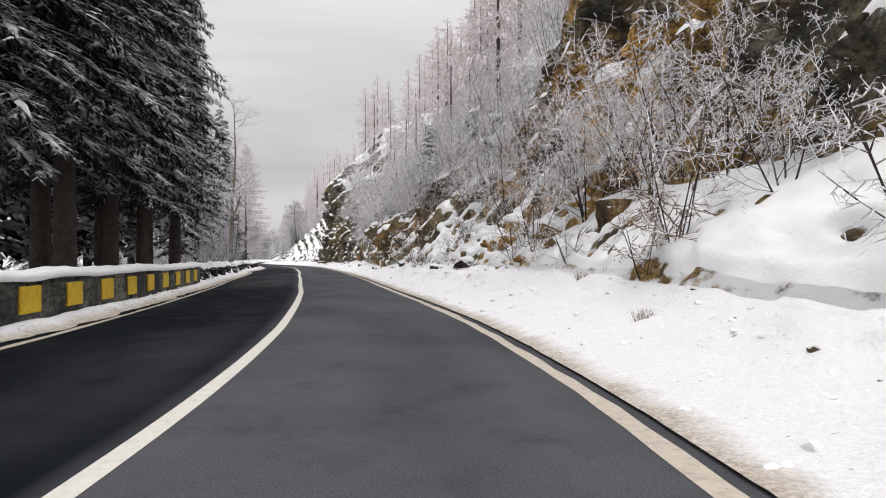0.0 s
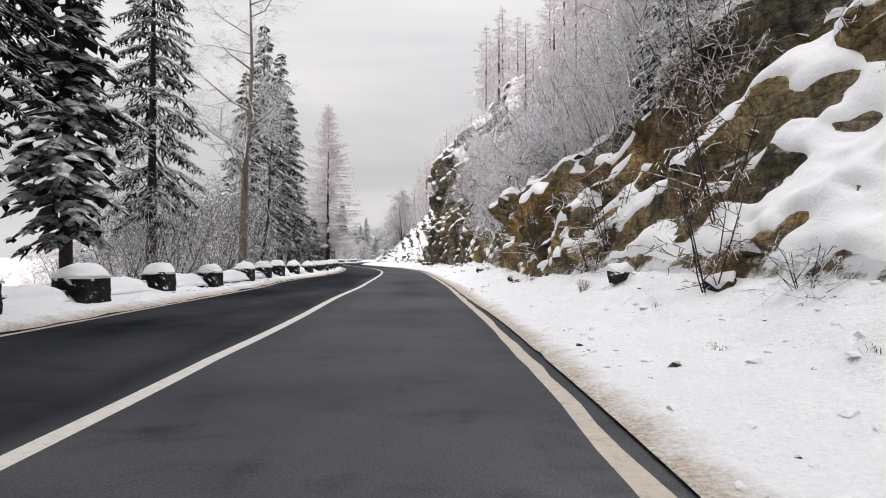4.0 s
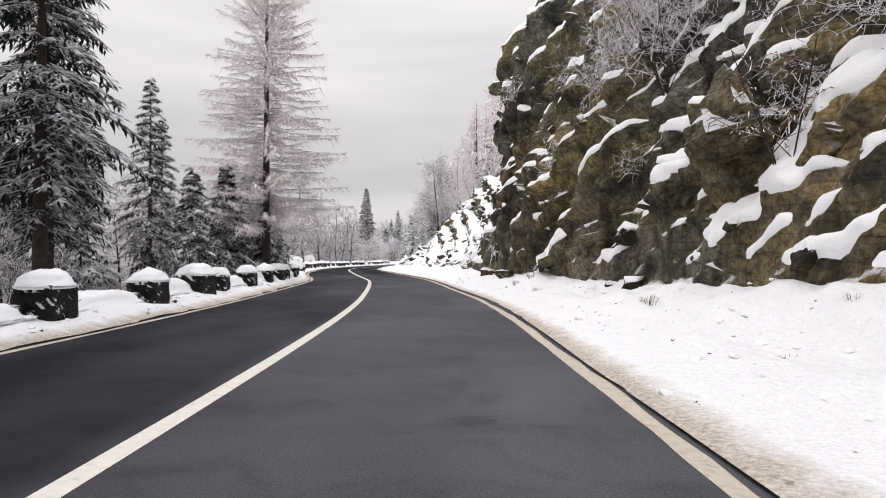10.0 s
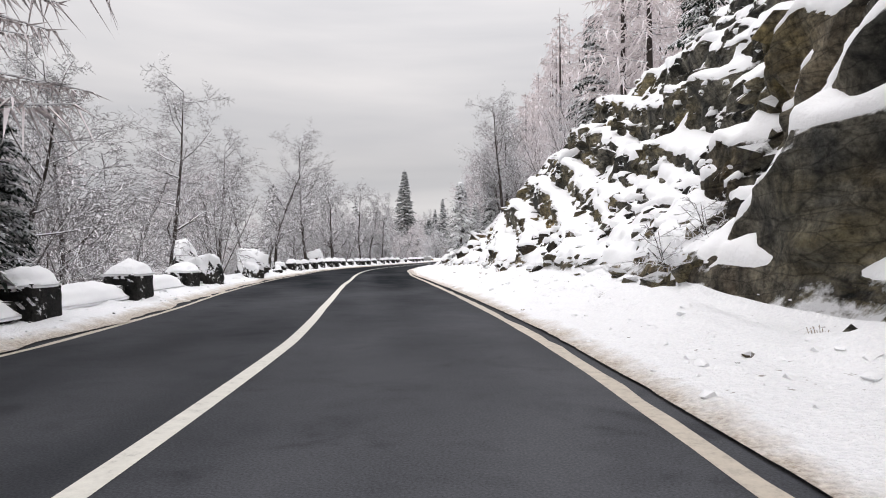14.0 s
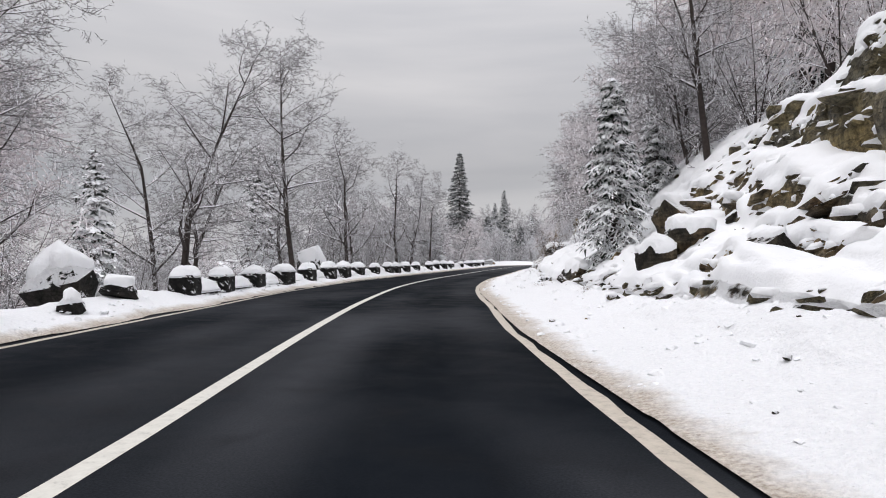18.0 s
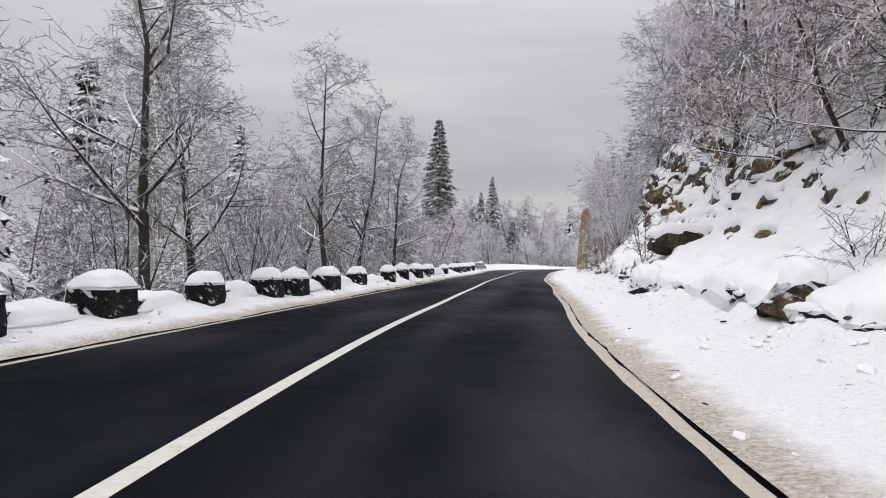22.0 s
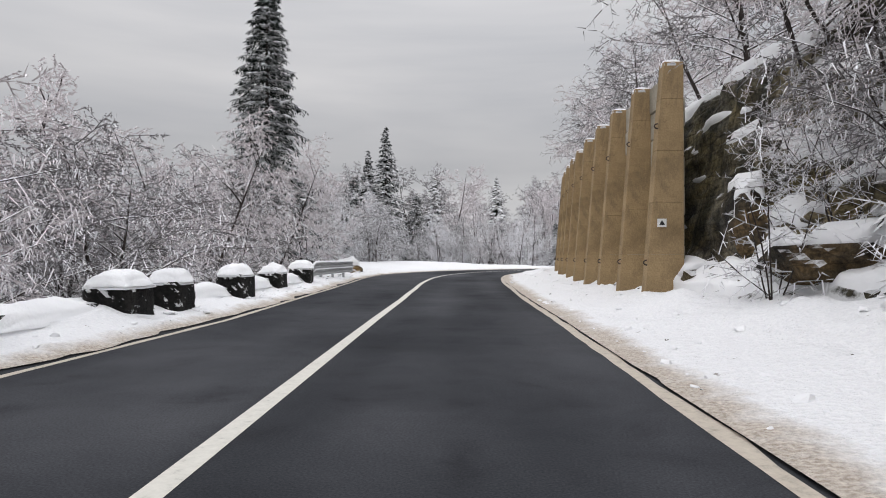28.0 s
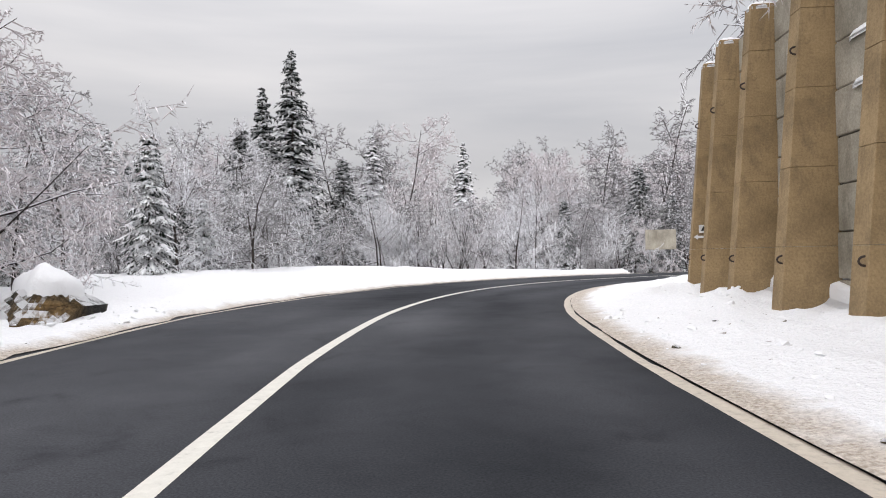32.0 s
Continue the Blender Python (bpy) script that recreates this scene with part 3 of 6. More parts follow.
# ---- the ground ----
# s, foot (d, z), first break, second break, upper slope, rockiness below and above, size of the broken blocks
HILL = knots([(-30, 4.6, 0.7, 7.0, 2.6, 10, 12, 24, 28, 0.3, 1.0, 1.6), (8, 4.6, 0.7, 7.0, 2.8, 9.0, 11, 22, 27, 0.25, 1.0, 1.6), (24, 4.8, 0.9, 6.8, 3.2, 9.0, 11, 22, 27, 0.5, 1.0, 1.6), (33, 4.4, 0.9, 6.4, 3.0, 9.8, 9.5, 22, 26, 0.5, 0.75, 1.3),
              (44, 4.4, 0.8, 6.2, 4.2, 9.8, 10.5, 22, 26, 0.65, 0.7, 1.1), (51, 4.2, 0.5, 4.8, 2.5, 10.4, 8.0, 20, 22, 0.9, 0.15, 1.1), (60, 4.8, 0.5, 5.3, 3.8, 9.6, 9, 20, 24, 1.0, 0.35, 1.4), (74, 5.4, 0.8, 6.6, 3.4, 9.0, 9, 18, 22, 0.8, 0.8, 1.3),
              (83, 5.2, 0.6, 6.1, 3.6, 8.6, 9, 18, 22, 0.9, 0.85, 1.3), (93, 4.9, 0.5, 5.1, 3.2, 6.6, 9.5, 14, 20, 1.0, 1.0, 1.7), (99, 4.3, 0.5, 4.6, 4.5, 5.8, 12, 13, 21, 1.0, 1.0, 2.0), (107, 4.2, 0.5, 5.0, 4.2, 6.2, 12, 13, 19, 1.0, 1.0, 2.0),
              (113, 4.6, 0.7, 6.6, 3.0, 11, 9.8, 22, 14, 0.8, 0.9, 0.62), (124, 4.4, 0.7, 7.0, 2.8, 11.5, 9.2, 24, 13, 0.75, 0.85, 0.58), (136, 4.2, 0.6, 6.4, 2.2, 10.3, 8, 24, 13, 0.8, 0.85, 0.62), (144, 4.0, 0.4, 5.5, 1.4, 8.5, 4.5, 24, 12, 0.5, 0.35, 0.7),
              (158, 3.9, 0.4, 6.5, 1.9, 10, 5, 26, 14, 0.1, 0.15, 0.8), (172, 4.0, 0.4, 6.5, 1.6, 9, 4.5, 22, 16, 0.08, 0.15, 1.0), (179, 4.2, 0.4, 6.6, 2.0, 8.7, 5.5, 21, 17, 0.1, 0.4, 1.0), (184, 4.4, 0.5, 6.9, 2.6, 9.2, 6.5, 20, 18, 0.1, 0.7, 1.1), (196, 4.7, 0.5, 7.0, 2.3, 9.2, 7.5, 20, 18, 0.15, 0.8, 1.1),
              (207, 5.6, 0.5, 7.4, 2, 9.5, 7, 20, 16, 0.5, 0.8, 1.1), (212.4, 5.2, 0.35, 6.0, 1.0, 7.0, 5.5, 20, 12, 0.3, 0.3, 1), (245, 5.3, 0.35, 6.2, 1.0, 7.2, 5.4, 24, 9, 0.1, 0.1, 1), (250, 6.5, 0.3, 9, 1.2, 13, 3.2, 24, 6, 0.05, 0.05, 1), (330, 6.5, 0.3, 9, 1.0, 13, 2.2, 24, 5, 0.05, 0.05, 1)])


def hill_profile(s, n):
    """Places (d, z) of n points up the slope at each s, with rockiness."""
    d0 = r_line(s) + np.interp(s, [0, 40, 50, 78, 88, 130, 142], [0.2, 0.2, 0.12, 0.12, 0.22, 0.22, 0.09])
    db, zb, d1, z1, d2, z2, d3, z3, k1, k2, size = [np.asarray(v) for v in HILL(s)]
    dd = np.stack([d0, d0 + 0.55 * (db - d0), db, d1, d2, d3, d3 + 22, d3 + 90], 1)
    zz = np.stack([0.03 + 0 * d0, 0.14 + 0.2 * zb, zb, z1, z2, z3, z3 + 9, z3 + 14], 1)
    rock = np.stack([0 * d0, 0 * d0, 0.4 * k1, k1, k2, 0.35 * k2, 0.05 + 0 * d0, 0 * d0], 1)
    share = np.array([0, 0.08, 0.18, 0.42, 0.77, 0.94, 0.975, 1.0])
    u = np.linspace(0, 1, n)
    D = np.stack([np.interp(u, share, dd[i]) for i in range(len(s))])
    Z = np.stack([np.interp(u, share, zz[i]) for i in range(len(s))])
    R = np.stack([np.interp(u, share, rock[i]) for i in range(len(s))])
    return D, Z, R, size, u


def soften(a, times):
    for _ in range(times):
        a = a.copy()
        a[1:-1] = (a[:-2] + 2 * a[1:-1] + a[2:]) / 4
        a[:, 1:-1] = (a[:, :-2] + 2 * a[:, 1:-1] + a[:, 2:]) / 4
    return a


def beds(b, a, period, seed):
    """Each bed leans out towards its top and then steps back, which leaves a ledge; ledges come and go along the bed."""
    q = b / period + 0.22 * fractal(a / (4.5 * period), b / (3.5 * period), seed, 3)
    k = np.floor(q)
    fr = q - k
    saw = np.where(fr < 0.66, fr / 0.66, (1 - fr) / 0.34) - 0.5
    return saw * (0.35 + 0.8 * np.clip(0.5 + fractal(a / (1.6 * period) + 7.3 * k, k * 3.1, seed + 4, 2), 0, 1.2))


def fractured(a, b, size, seed, wide, narrow):
    """Depth of a rock face broken along beds and joints: ledges, slabs, blocks, chips; and how close a joint is."""
    wa, wb = a + 0.5 * fractal(a / 2.5, b / 2.5, seed + 40, 3), b + 0.35 * fractal(a / 2.0, b / 2.0, seed + 50, 3)
    f1, j1 = facets(wa / (3.2 * size), wb / (1.6 * size), seed, 0.85)
    f2, j2 = facets(wa / (1.2 * size) + 7, wb / (0.7 * size), seed + 8, 0.9)
    f3, _ = facets(wa / (0.5 * size), wb / (0.34 * size) + 3, seed + 16, 0.9)
    fine = fractal(a * 1.7, b * 2.2, seed + 60, 4, 0.6)
    return 0.26 * size * f1 + 0.2 * size * f2 + 0.13 * size * f3 + 0.08 * fine + 0.5 * wide * beds(b, a, wide, seed + 70) + 0.34 * narrow * beds(b, a, narrow, seed + 80), np.maximum(j1, 0.5 * j2)


def hill_mesh(n=208):
    s = np.r_[np.arange(S_MIN, -13, 0.4), np.arange(-13, 212, 0.14), np.arange(212, 262, 0.4)]
    D, Z, R, size, u = hill_profile(s, n)
    for _ in range(5):
        D[:, 1:-1] = (D[:, :-2] + 2 * D[:, 1:-1] + D[:, 2:]) / 4
        Z[:, 1:-1] = (Z[:, :-2] + 2 * Z[:, 1:-1] + Z[:, 2:]) / 4
    gD, gZ = np.gradient(D, axis=1), np.gradient(Z, axis=1)
    L = np.hypot(gD, gZ) + 1e-6
    nd_, nz = -gZ / L, gD / L
    arc = np.cumsum(L, 1)
    S = np.repeat(s[:, None], n, 1)
    sz = np.repeat(size[:, None], n, 1)
    # the beds climb towards the start of the road up to the scree, and away from it beyond
    turn = np.clip((S - 106) / 8, 0, 1)
    fa, ja = fractured(0.8 * S - 0.6 * arc, 0.8 * arc + 0.6 * S, np.clip(sz, 0.9, 1.4), 3, 3.0, 1.0)
    fb, jb = fractured(0.96 * S + 0.28 * arc, 0.96 * arc - 0.28 * S, np.maximum(sz, 0.75), 5, 1.8, 0.65)
    deep, joint = fa + (fb - fa) * turn, ja + (jb - ja) * turn
    broad = fractal(S / 9, arc / 7, 31, 3)
    hard = np.clip((R - 0.4) / 0.4, 0, 1)
    off = np.clip((R - 0.2) / 0.7, 0, 1) * (deep - 0.22 * hard * joint + 0.5 * broad)
    far_in = D - r_line(s)[:, None]
    lumps = (1 - np.clip(R, 0, 1)) * (0.25 * np.clip((far_in - 0.25) / 0.3, 0, 1) + 0.75 * np.clip((far_in - 0.8) / 1.5, 0, 1)) * (0.2 * fractal(S / 1.6, arc / 1.2, 41, 4) + 0.07 * fractal(S * 1.9, arc * 2.1, 43, 3) + 0.12 * np.clip(fractal(S * 1.3, arc * 1.3, 47, 3) - 0.3, 0, 1) - 0.1 * np.clip(fractal(S * 1.1 + 30, arc * 1.5, 49, 2) - 0.25, 0, 1))
    foot = np.clip((far_in - 0.3) / 2.2, 0, 1)
    off = soften(off, 1)
    off = off * foot + lumps
    D2, Z2 = D + nd_ * off, Z + nz * np.where(off > 0, off, 0.6 * off)
    Z2 = np.where(D2 < 6, np.maximum(Z2, 0.02), Z2)
    lim = (r_line(s) + np.interp(s, [0, 40, 50, 78, 88, 130, 142], [0.17, 0.17, 0.1, 0.1, 0.2, 0.2, 0.06]))[:, None] + 0.05 * fractal(S[:, :1] / 0.8, S[:, :1] * 0, 53, 4)
    D2 = np.maximum(D2, lim)
    h = np.interp(s, RUN, HEAD)[:, None]
    X = np.interp(s, RUN, LINE[:, 0])[:, None] + D2 * np.cos(h)
    Y = np.interp(s, RUN, LINE[:, 1])[:, None] - D2 * np.sin(h)
    return s, X, Y, Z2, D2, R


HS, HX, HY, HZ, HD, HR = hill_mesh()


def row_at(s):
    return int(np.clip(np.searchsorted(HS, s), 0, len(HS) - 1))


def hill_at(s, d):
    """The height of the slope on the hill's side."""
    i = row_at(s)
    j = int(np.argmin(np.abs(HD[i] - d)))
    return float(HZ[i, j])


NV = HX.shape[1]
CUT = 38
hv = np.stack([HX, HY, HZ], 2)
verge = mesh_object("ground_verge", hv[:, : CUT + 1].reshape(-1, 3), grid_faces(len(HS), CUT + 1, True), PLOUGHED, True)
dirt = np.clip(1.2 - (HD[:, : CUT + 1] - r_line(HS)[:, None] - 0.15) / np.interp(HS, [40, 50, 110, 140], [0.42, 0.45, 0.4, 0.5])[:, None], 0, 1).ravel()
verge.data.attributes.new("dirt", "FLOAT", "POINT").data.foreach_set("value", dirt.astype(np.float32))
tagged(verge, "snow-covered verge with grit along its ploughed edge", "verge", kind="structure")
cliff = mesh_object("ground_cliff", hv[:, CUT:].reshape(-1, 3), grid_faces(len(HS), NV - CUT, True), ROCK, True)
HARC = np.cumsum(np.hypot(np.diff(HD, axis=1, prepend=HD[:, :1]), np.diff(HZ, axis=1, prepend=HZ[:, :1])), 1)[:, CUT:]
HSS = np.repeat(HS[:, None], NV - CUT, 1)
# stained beds: where they run along the road, how high they reach, how strong the stain is
STAIN = knots([(-30, 0.6, 30), (8, 0.9, 30), (20, 1.15, 30), (30, 0.7, 14), (34, 0.45, 8), (40, 0.3, 6), (48, 0.75, 5), (56, 0.85, 5), (62, 0.25, 5), (70, 0.14, 6), (76, 0.5, 7), (82, 0.12, 5), (90, 0.12, 5), (97, 0.15, 9), (105, 0.18, 7), (112, 0.1, 4), (140, 0.3, 4), (176, 0.3, 6), (186, 0.45, 9), (198, 0.15, 6), (212, 0.1, 4), (330, 0, 4)])
st_a, st_h = [np.asarray(v)[:, None] for v in STAIN(HS)]
ochre = st_a * np.clip((st_h - HZ[:, CUT:]) / 2, 0, 1) * np.clip(0.62 + 0.8 * fractal(HSS / 3.2, HARC / 2.2, 91, 4), 0, 1)
cliff.data.attributes.new("ochre", "FLOAT", "POINT").data.foreach_set("value", ochre.ravel().astype(np.float32))
tagged(cliff, "brown and ochre rock cliff with snow on its ledges", "cliff", kind="structure")

# the snow that lies on ledges and gentler ground, a rounded layer of its own
def ledge_snow():
    P = np.stack([HX, HY, HZ], 2)[:, CUT - 1 :]
    N = np.cross(np.gradient(P, axis=1), np.gradient(P, axis=0))
    N /= np.linalg.norm(N, axis=2)[:, :, None] + 1e-9
    N *= np.sign(N[:, :, 2].mean())
    up = soften(N[:, :, 2], 2)
    N = np.stack([soften(N[:, :, k], 4) for k in range(3)], 2)
    S = np.repeat(HS[:, None], P.shape[1], 1)
    A = np.cumsum(np.linalg.norm(np.gradient(P, axis=1), axis=2), 1)
    m = np.clip((up - np.interp(S, [20, 40, 108, 114, 140, 150], [0.36, 0.28, 0.2, 0.26, 0.26, 0.24]) + 0.22 * fractal(S / 1.8, A / 1.4, 141, 4, 0.6)) / 0.22, 0, 1)
    m = soften(m, 1) * np.clip((np.arange(P.shape[1]) - 1) / 7, 0, 1)[None] * (HD[:, CUT - 1 :] < 24)
    thick = (0.03 + 0.15 * soften(m, 3)) * (0.8 + 0.4 * fractal(S / 0.9, A / 0.9, 147, 2))
    P = P + np.stack([0 * m, 0 * m, np.maximum(thick, 0.03) * m], 2) + N * (0.05 * m - 0.16 * (1 - m))[:, :, None]
    f = grid_faces(*m.shape, True)
    keep = m.ravel()[f].max(1) > 0.04
    f = f[keep]
    used, f2 = np.unique(f, return_inverse=True)
    return P.reshape(-1, 3)[used], f2.reshape(f.shape)


tagged(under(mesh_object("ledge_snow", *ledge_snow(), SNOW, True), cliff), "fresh snow lying on the ledges", kind="stuff")

# valley side: a snow bank, then a slope that falls away to the far ground


def valley_z(s, k):
    """Height k metres beyond the left edge line."""
    k = np.asarray(k, float)
    openness = np.clip((np.asarray(s, float) - 222) / 18, 0, 1)
    steep = np.interp(k, [0.16, 0.5, 0.9, 1.7, 4, 8, 16, 30, 60, 150], [0.02, 0.13, 0.2, 0.42, -0.2, -1.6, -4.5, -9, -16, -26])
    mild = np.interp(k, [0.28, 0.6, 0.9, 2.6, 4, 8, 16, 30, 60, 150], [0.02, 0.15, 0.25, 0.3, 0.35, 0.4, 0.2, 0.1, 0.5, 1])
    return steep * (1 - openness) + mild * openness


sv = np.arange(S_MIN, 262, 0.35)
kv = np.r_[np.linspace(0.14, 4, 34), np.linspace(4.6, 16, 18), np.array([20, 26, 34, 46, 62, 90, 150])]
SV, KV = np.meshgrid(sv, kv, indexing="ij")
zv = valley_z(SV, KV) + np.clip((KV - 0.4) / 0.8, 0, 1) * (0.09 * fractal(SV / 1.3, KV / 1.0, 61, 5) + np.clip(KV / 20, 0, 1) * 0.8 * fractal(SV / 9, KV / 9, 67, 3))
kk = KV + np.clip(1 - (KV - 0.3) / 0.5, 0, 1) * 0.12 * fractal(SV / 1.0, SV * 0, 71, 4)
xv, yv = at(SV, l_line(SV) - kk)
bank = mesh_object("ground_bank", np.stack([xv, yv, zv], 2).reshape(-1, 3), grid_faces(len(sv), len(kv)), PLOUGHED, True)
bank.data.attributes.new("dirt", "FLOAT", "POINT").data.foreach_set("value", np.clip(1.15 - (KV - 0.14) / 0.42, 0, 1).ravel().astype(np.float32))
tagged(bank, "snow bank and snowy slope falling to the valley", "ground", kind="structure")


# ---- broken rock lying on and standing out of the cliff ----
def hull_block(rng, n=13, power=2.6):
    """An angular block: the hull of points spread on a rounded box, about 1 in half size."""
    bm = bmesh.new()
    for _ in range(n):
        p = rng.normal(0, 1, 3)
        p /= (np.abs(p) ** power).sum() ** (1 / power)
        bm.verts.new(p * rng.uniform(0.85, 1.1))
    r = bmesh.ops.convex_hull(bm, input=bm.verts[:])
    bmesh.ops.delete(bm, geom=list({g for g in r["geom_interior"] + r["geom_unused"] if isinstance(g, bmesh.types.BMVert)}), context="VERTS")
    bmesh.ops.recalc_face_normals(bm, faces=bm.faces[:])
    bm.verts.index_update()
    v = np.array([x.co[:] for x in bm.verts])
    f = np.array([[x.index for x in p.verts] for p in bm.faces])
    bm.free()
    return v, f


def turned(yaw, dip, lean):
    return np.array((Matrix.Rotation(yaw, 3, "Z") @ Matrix.Rotation(dip, 3, "X") @ Matrix.Rotation(lean, 3, "Y")))


brng = np.random.default_rng(2024)
SHAPES = [hull_block(brng) for _ in range(16)]


def split_faces(v, f):
    """Each triangle in four, the new corners shared."""
    edge, v = {}, [tuple(p) for p in v]

    def mid_of(a, b):
        key = (min(a, b), max(a, b))
        if key not in edge:
            edge[key] = len(v)
            v.append(tuple((np.array(v[a]) + np.array(v[b])) / 2))
        return edge[key]

    out = []
    for a, b_, c in f:
        x, y, z = mid_of(a, b_), mid_of(b_, c), mid_of(c, a)
        out += [(a, x, z), (x, b_, y), (z, y, c), (x, y, z)]
    return np.array(v), np.array(out)


for k in range(16):
    fv, ff = split_faces(*SHAPES[k])
    fv, ff = split_faces(fv, ff)
    fv = fv * (1 + 0.09 * fractal(fv[:, 0] * 3 + fv[:, 2] * 2.2 + k * 5, fv[:, 1] * 3 - fv[:, 2] * 1.9, 7, 3))[:, None]
    SHAPES.append((fv, ff))
bm0 = bmesh.new()
bmesh.ops.create_icosphere(bm0, subdivisions=1, radius=1)
PAD = (np.array([x.co[:] for x in bm0.verts]), np.array([[x.index for x in p.verts] for p in bm0.faces]))
bm0.free()
# along the road: share of blocks, size, height to width, snow on them
BROKEN = knots([(-14, 0.1, 0.4, 0.75, 0.0), (30, 0.16, 0.34, 0.65, 0.0), (44, 0.16, 0.3, 0.5, 0.0), (50, 0.06, 0.34, 0.7, 0.0), (76, 0.07, 0.36, 0.7, 0.0), (92, 0.07, 0.36, 0.8, 0.0), (109, 0.1, 0.36, 0.8, 0.0), (113, 0.22, 0.2, 0.42, 0.3),
                (136, 0.25, 0.19, 0.42, 0.3), (146, 0.6, 0.17, 0.5, 0.3), (160, 0.5, 0.15, 0.5, 0.3), (180, 0.5, 0.2, 0.5, 0.3), (200, 0.4, 0.28, 0.5, 0.3), (211, 0.3, 0.3, 0.5, 0.3), (214, 0.0, 0.3, 0.5, 0.3)])
blocks, pads = [], []
tries = 0
while len(blocks) < 5200 and tries < 60000:
    tries += 1
    s = brng.uniform(-14, 213) if tries % 3 else brng.uniform(109, 146)
    share, size, tall_, snowy = [float(v) for v in BROKEN(s)]
    i = row_at(s)
    j = int(brng.integers(CUT - 4, int(NV * 0.9)))
    rocky = max(HR[i, j], 0.5 if 108 < s < 146 and j > CUT + 4 else 0.16 if s > 140 and j > CUT else 0.0)
    if brng.random() > share * rocky or HD[i, j] > 17:
        continue
    k = size * math.exp(brng.normal(-0.35, 0.5))
    if j < CUT + 6:
        k = min(k, 0.3)
    k = min(k, 1.1)
    half = np.array([k * brng.uniform(0.7, 1.15), k * brng.uniform(0.8, 1.5), k * tall_ * brng.uniform(0.6, 1.3)])
    tu = turned(-heading(s) + brng.normal(0, 0.35), radians(brng.normal(-20, 9)), radians(brng.normal(12, 10)))
    out = brng.uniform(-0.5, 0.1) * k
    c = np.array([HX[i, j], HY[i, j], HZ[i, j]]) + out * np.array([-math.cos(heading(s)), math.sin(heading(s)), 0.35])
    jj = max(j - CUT, 0)
    blocks.append((s, HD[i, j], int(brng.integers(16)) + (16 if k > 0.42 else 0), c, half, tu, float(ochre[i, jj])))
    if brng.random() < snowy:
        pads.append((c + tu @ np.array([0, 0, half[2] * 0.72]), half * np.array([1.05, 1.1, 0.0]) + np.array([0, 0, 0.06 + 0.2 * k]), tu))
near = {q for q in sorted(range(len(blocks)), key=lambda q: blocks[q][1] - 0.02 * blocks[q][4].max())[:300]}
shared = {}
rest, rest_ochre = [], []
for q, (s, d, shape, c, half, tu, oc) in enumerate(blocks):
    if q in near:
        key = (shape, min(2, int(oc * 3)))
        if key not in shared:
            ob = mesh_object("rock", *SHAPES[shape], ROCK)
            ob.data.attributes.new("ochre", "FLOAT", "POINT").data.foreach_set("value", np.full(len(SHAPES[shape][0]), key[1] / 2, np.float32))
            shared[key] = ob.data
        else:
            ob = new("rock", shared[key])
        ob.parent = cliff
        ob.matrix_basis = Matrix.Translation(c) @ Matrix(tu.tolist()).to_4x4() @ Matrix.Diagonal((*half, 1))
    else:
        rest.append(((SHAPES[shape][0] * half) @ tu.T + c, SHAPES[shape][1]))
        rest_ochre.append(np.full(len(SHAPES[shape][0]), oc))
many = under(mesh_object("broken_rock", *join(rest), ROCK), cliff)
many.data.attributes.new("ochre", "FLOAT", "POINT").data.foreach_set("value", np.concatenate(rest_ochre).astype(np.float32))
tagged(many, "angular broken rock standing out of the cliff", kind="stuff")
pad_v = [((PAD[0] * (1 + 0.16 * fractal(PAD[0][:, 0] * 2 + q, PAD[0][:, 1] * 2, 5, 2))[:, None] * h) @ tu.T + c, PAD[1]) for q, (c, h, tu) in enumerate(pads)]
tagged(under(mesh_object("stone_snow", *join(pad_v), SNOW, True), cliff), "pads of fresh snow on the broken stones", kind="stuff")

# clods of ploughed snow and crumbs of grit along both edges
clods, crumbs = [], []
for q in range(4600):
    s = brng.uniform(-4, 240)
    if brng.random() < 0.66:
        i = row_at(s)
        j = int(brng.integers(2, CUT + 2))
        c = np.array([HX[i, j], HY[i, j], HZ[i, j]])
    else:
        kq = brng.uniform(0.4, 1.3)
        x, y = at(s, l_line(s) - kq)
        c = np.array([float(x), float(y), float(valley_z(s, kq))])
    r = 0.02 + 0.075 * brng.random() ** 3
    tgt = clods if q % 13 else crumbs
    tgt.append(((SHAPES[q % 16][0] * r * np.array([1, 1.2, 0.6])) + c, SHAPES[q % 16][1]))
tagged(under(mesh_object("snow_clods", *join(clods), SNOW), verge), "clods of ploughed snow", kind="stuff")
tagged(under(mesh_object("grit", *join(crumbs), ROCK_BOULDER), verge), "brown grit and crumbs of stone on the snow", kind="stuff")


def ease(v, lo, hi):
    v = np.clip((v - lo) / (hi - lo), 0, 1)
    return v * v * (3 - 2 * v)


def ground_z(x, y):
    """The far ground: a valley floor on the left, level woodland beyond the bend."""
    x, y = np.asarray(x, float), np.asarray(y, float)
    wood = ease(y, 222, 246) * ease(x, -150, -110)
    rise = 0.05 * np.clip(np.hypot(x + 60, y - 225) - 75, 0, 200)
    low = -27 + 12 * fractal(x / 300, y / 300, 81, 3) * np.clip(np.hypot(x + 40, y - 130) / 400, 0, 1)
    return low * (1 - wood) + (-0.35 + rise) * wood


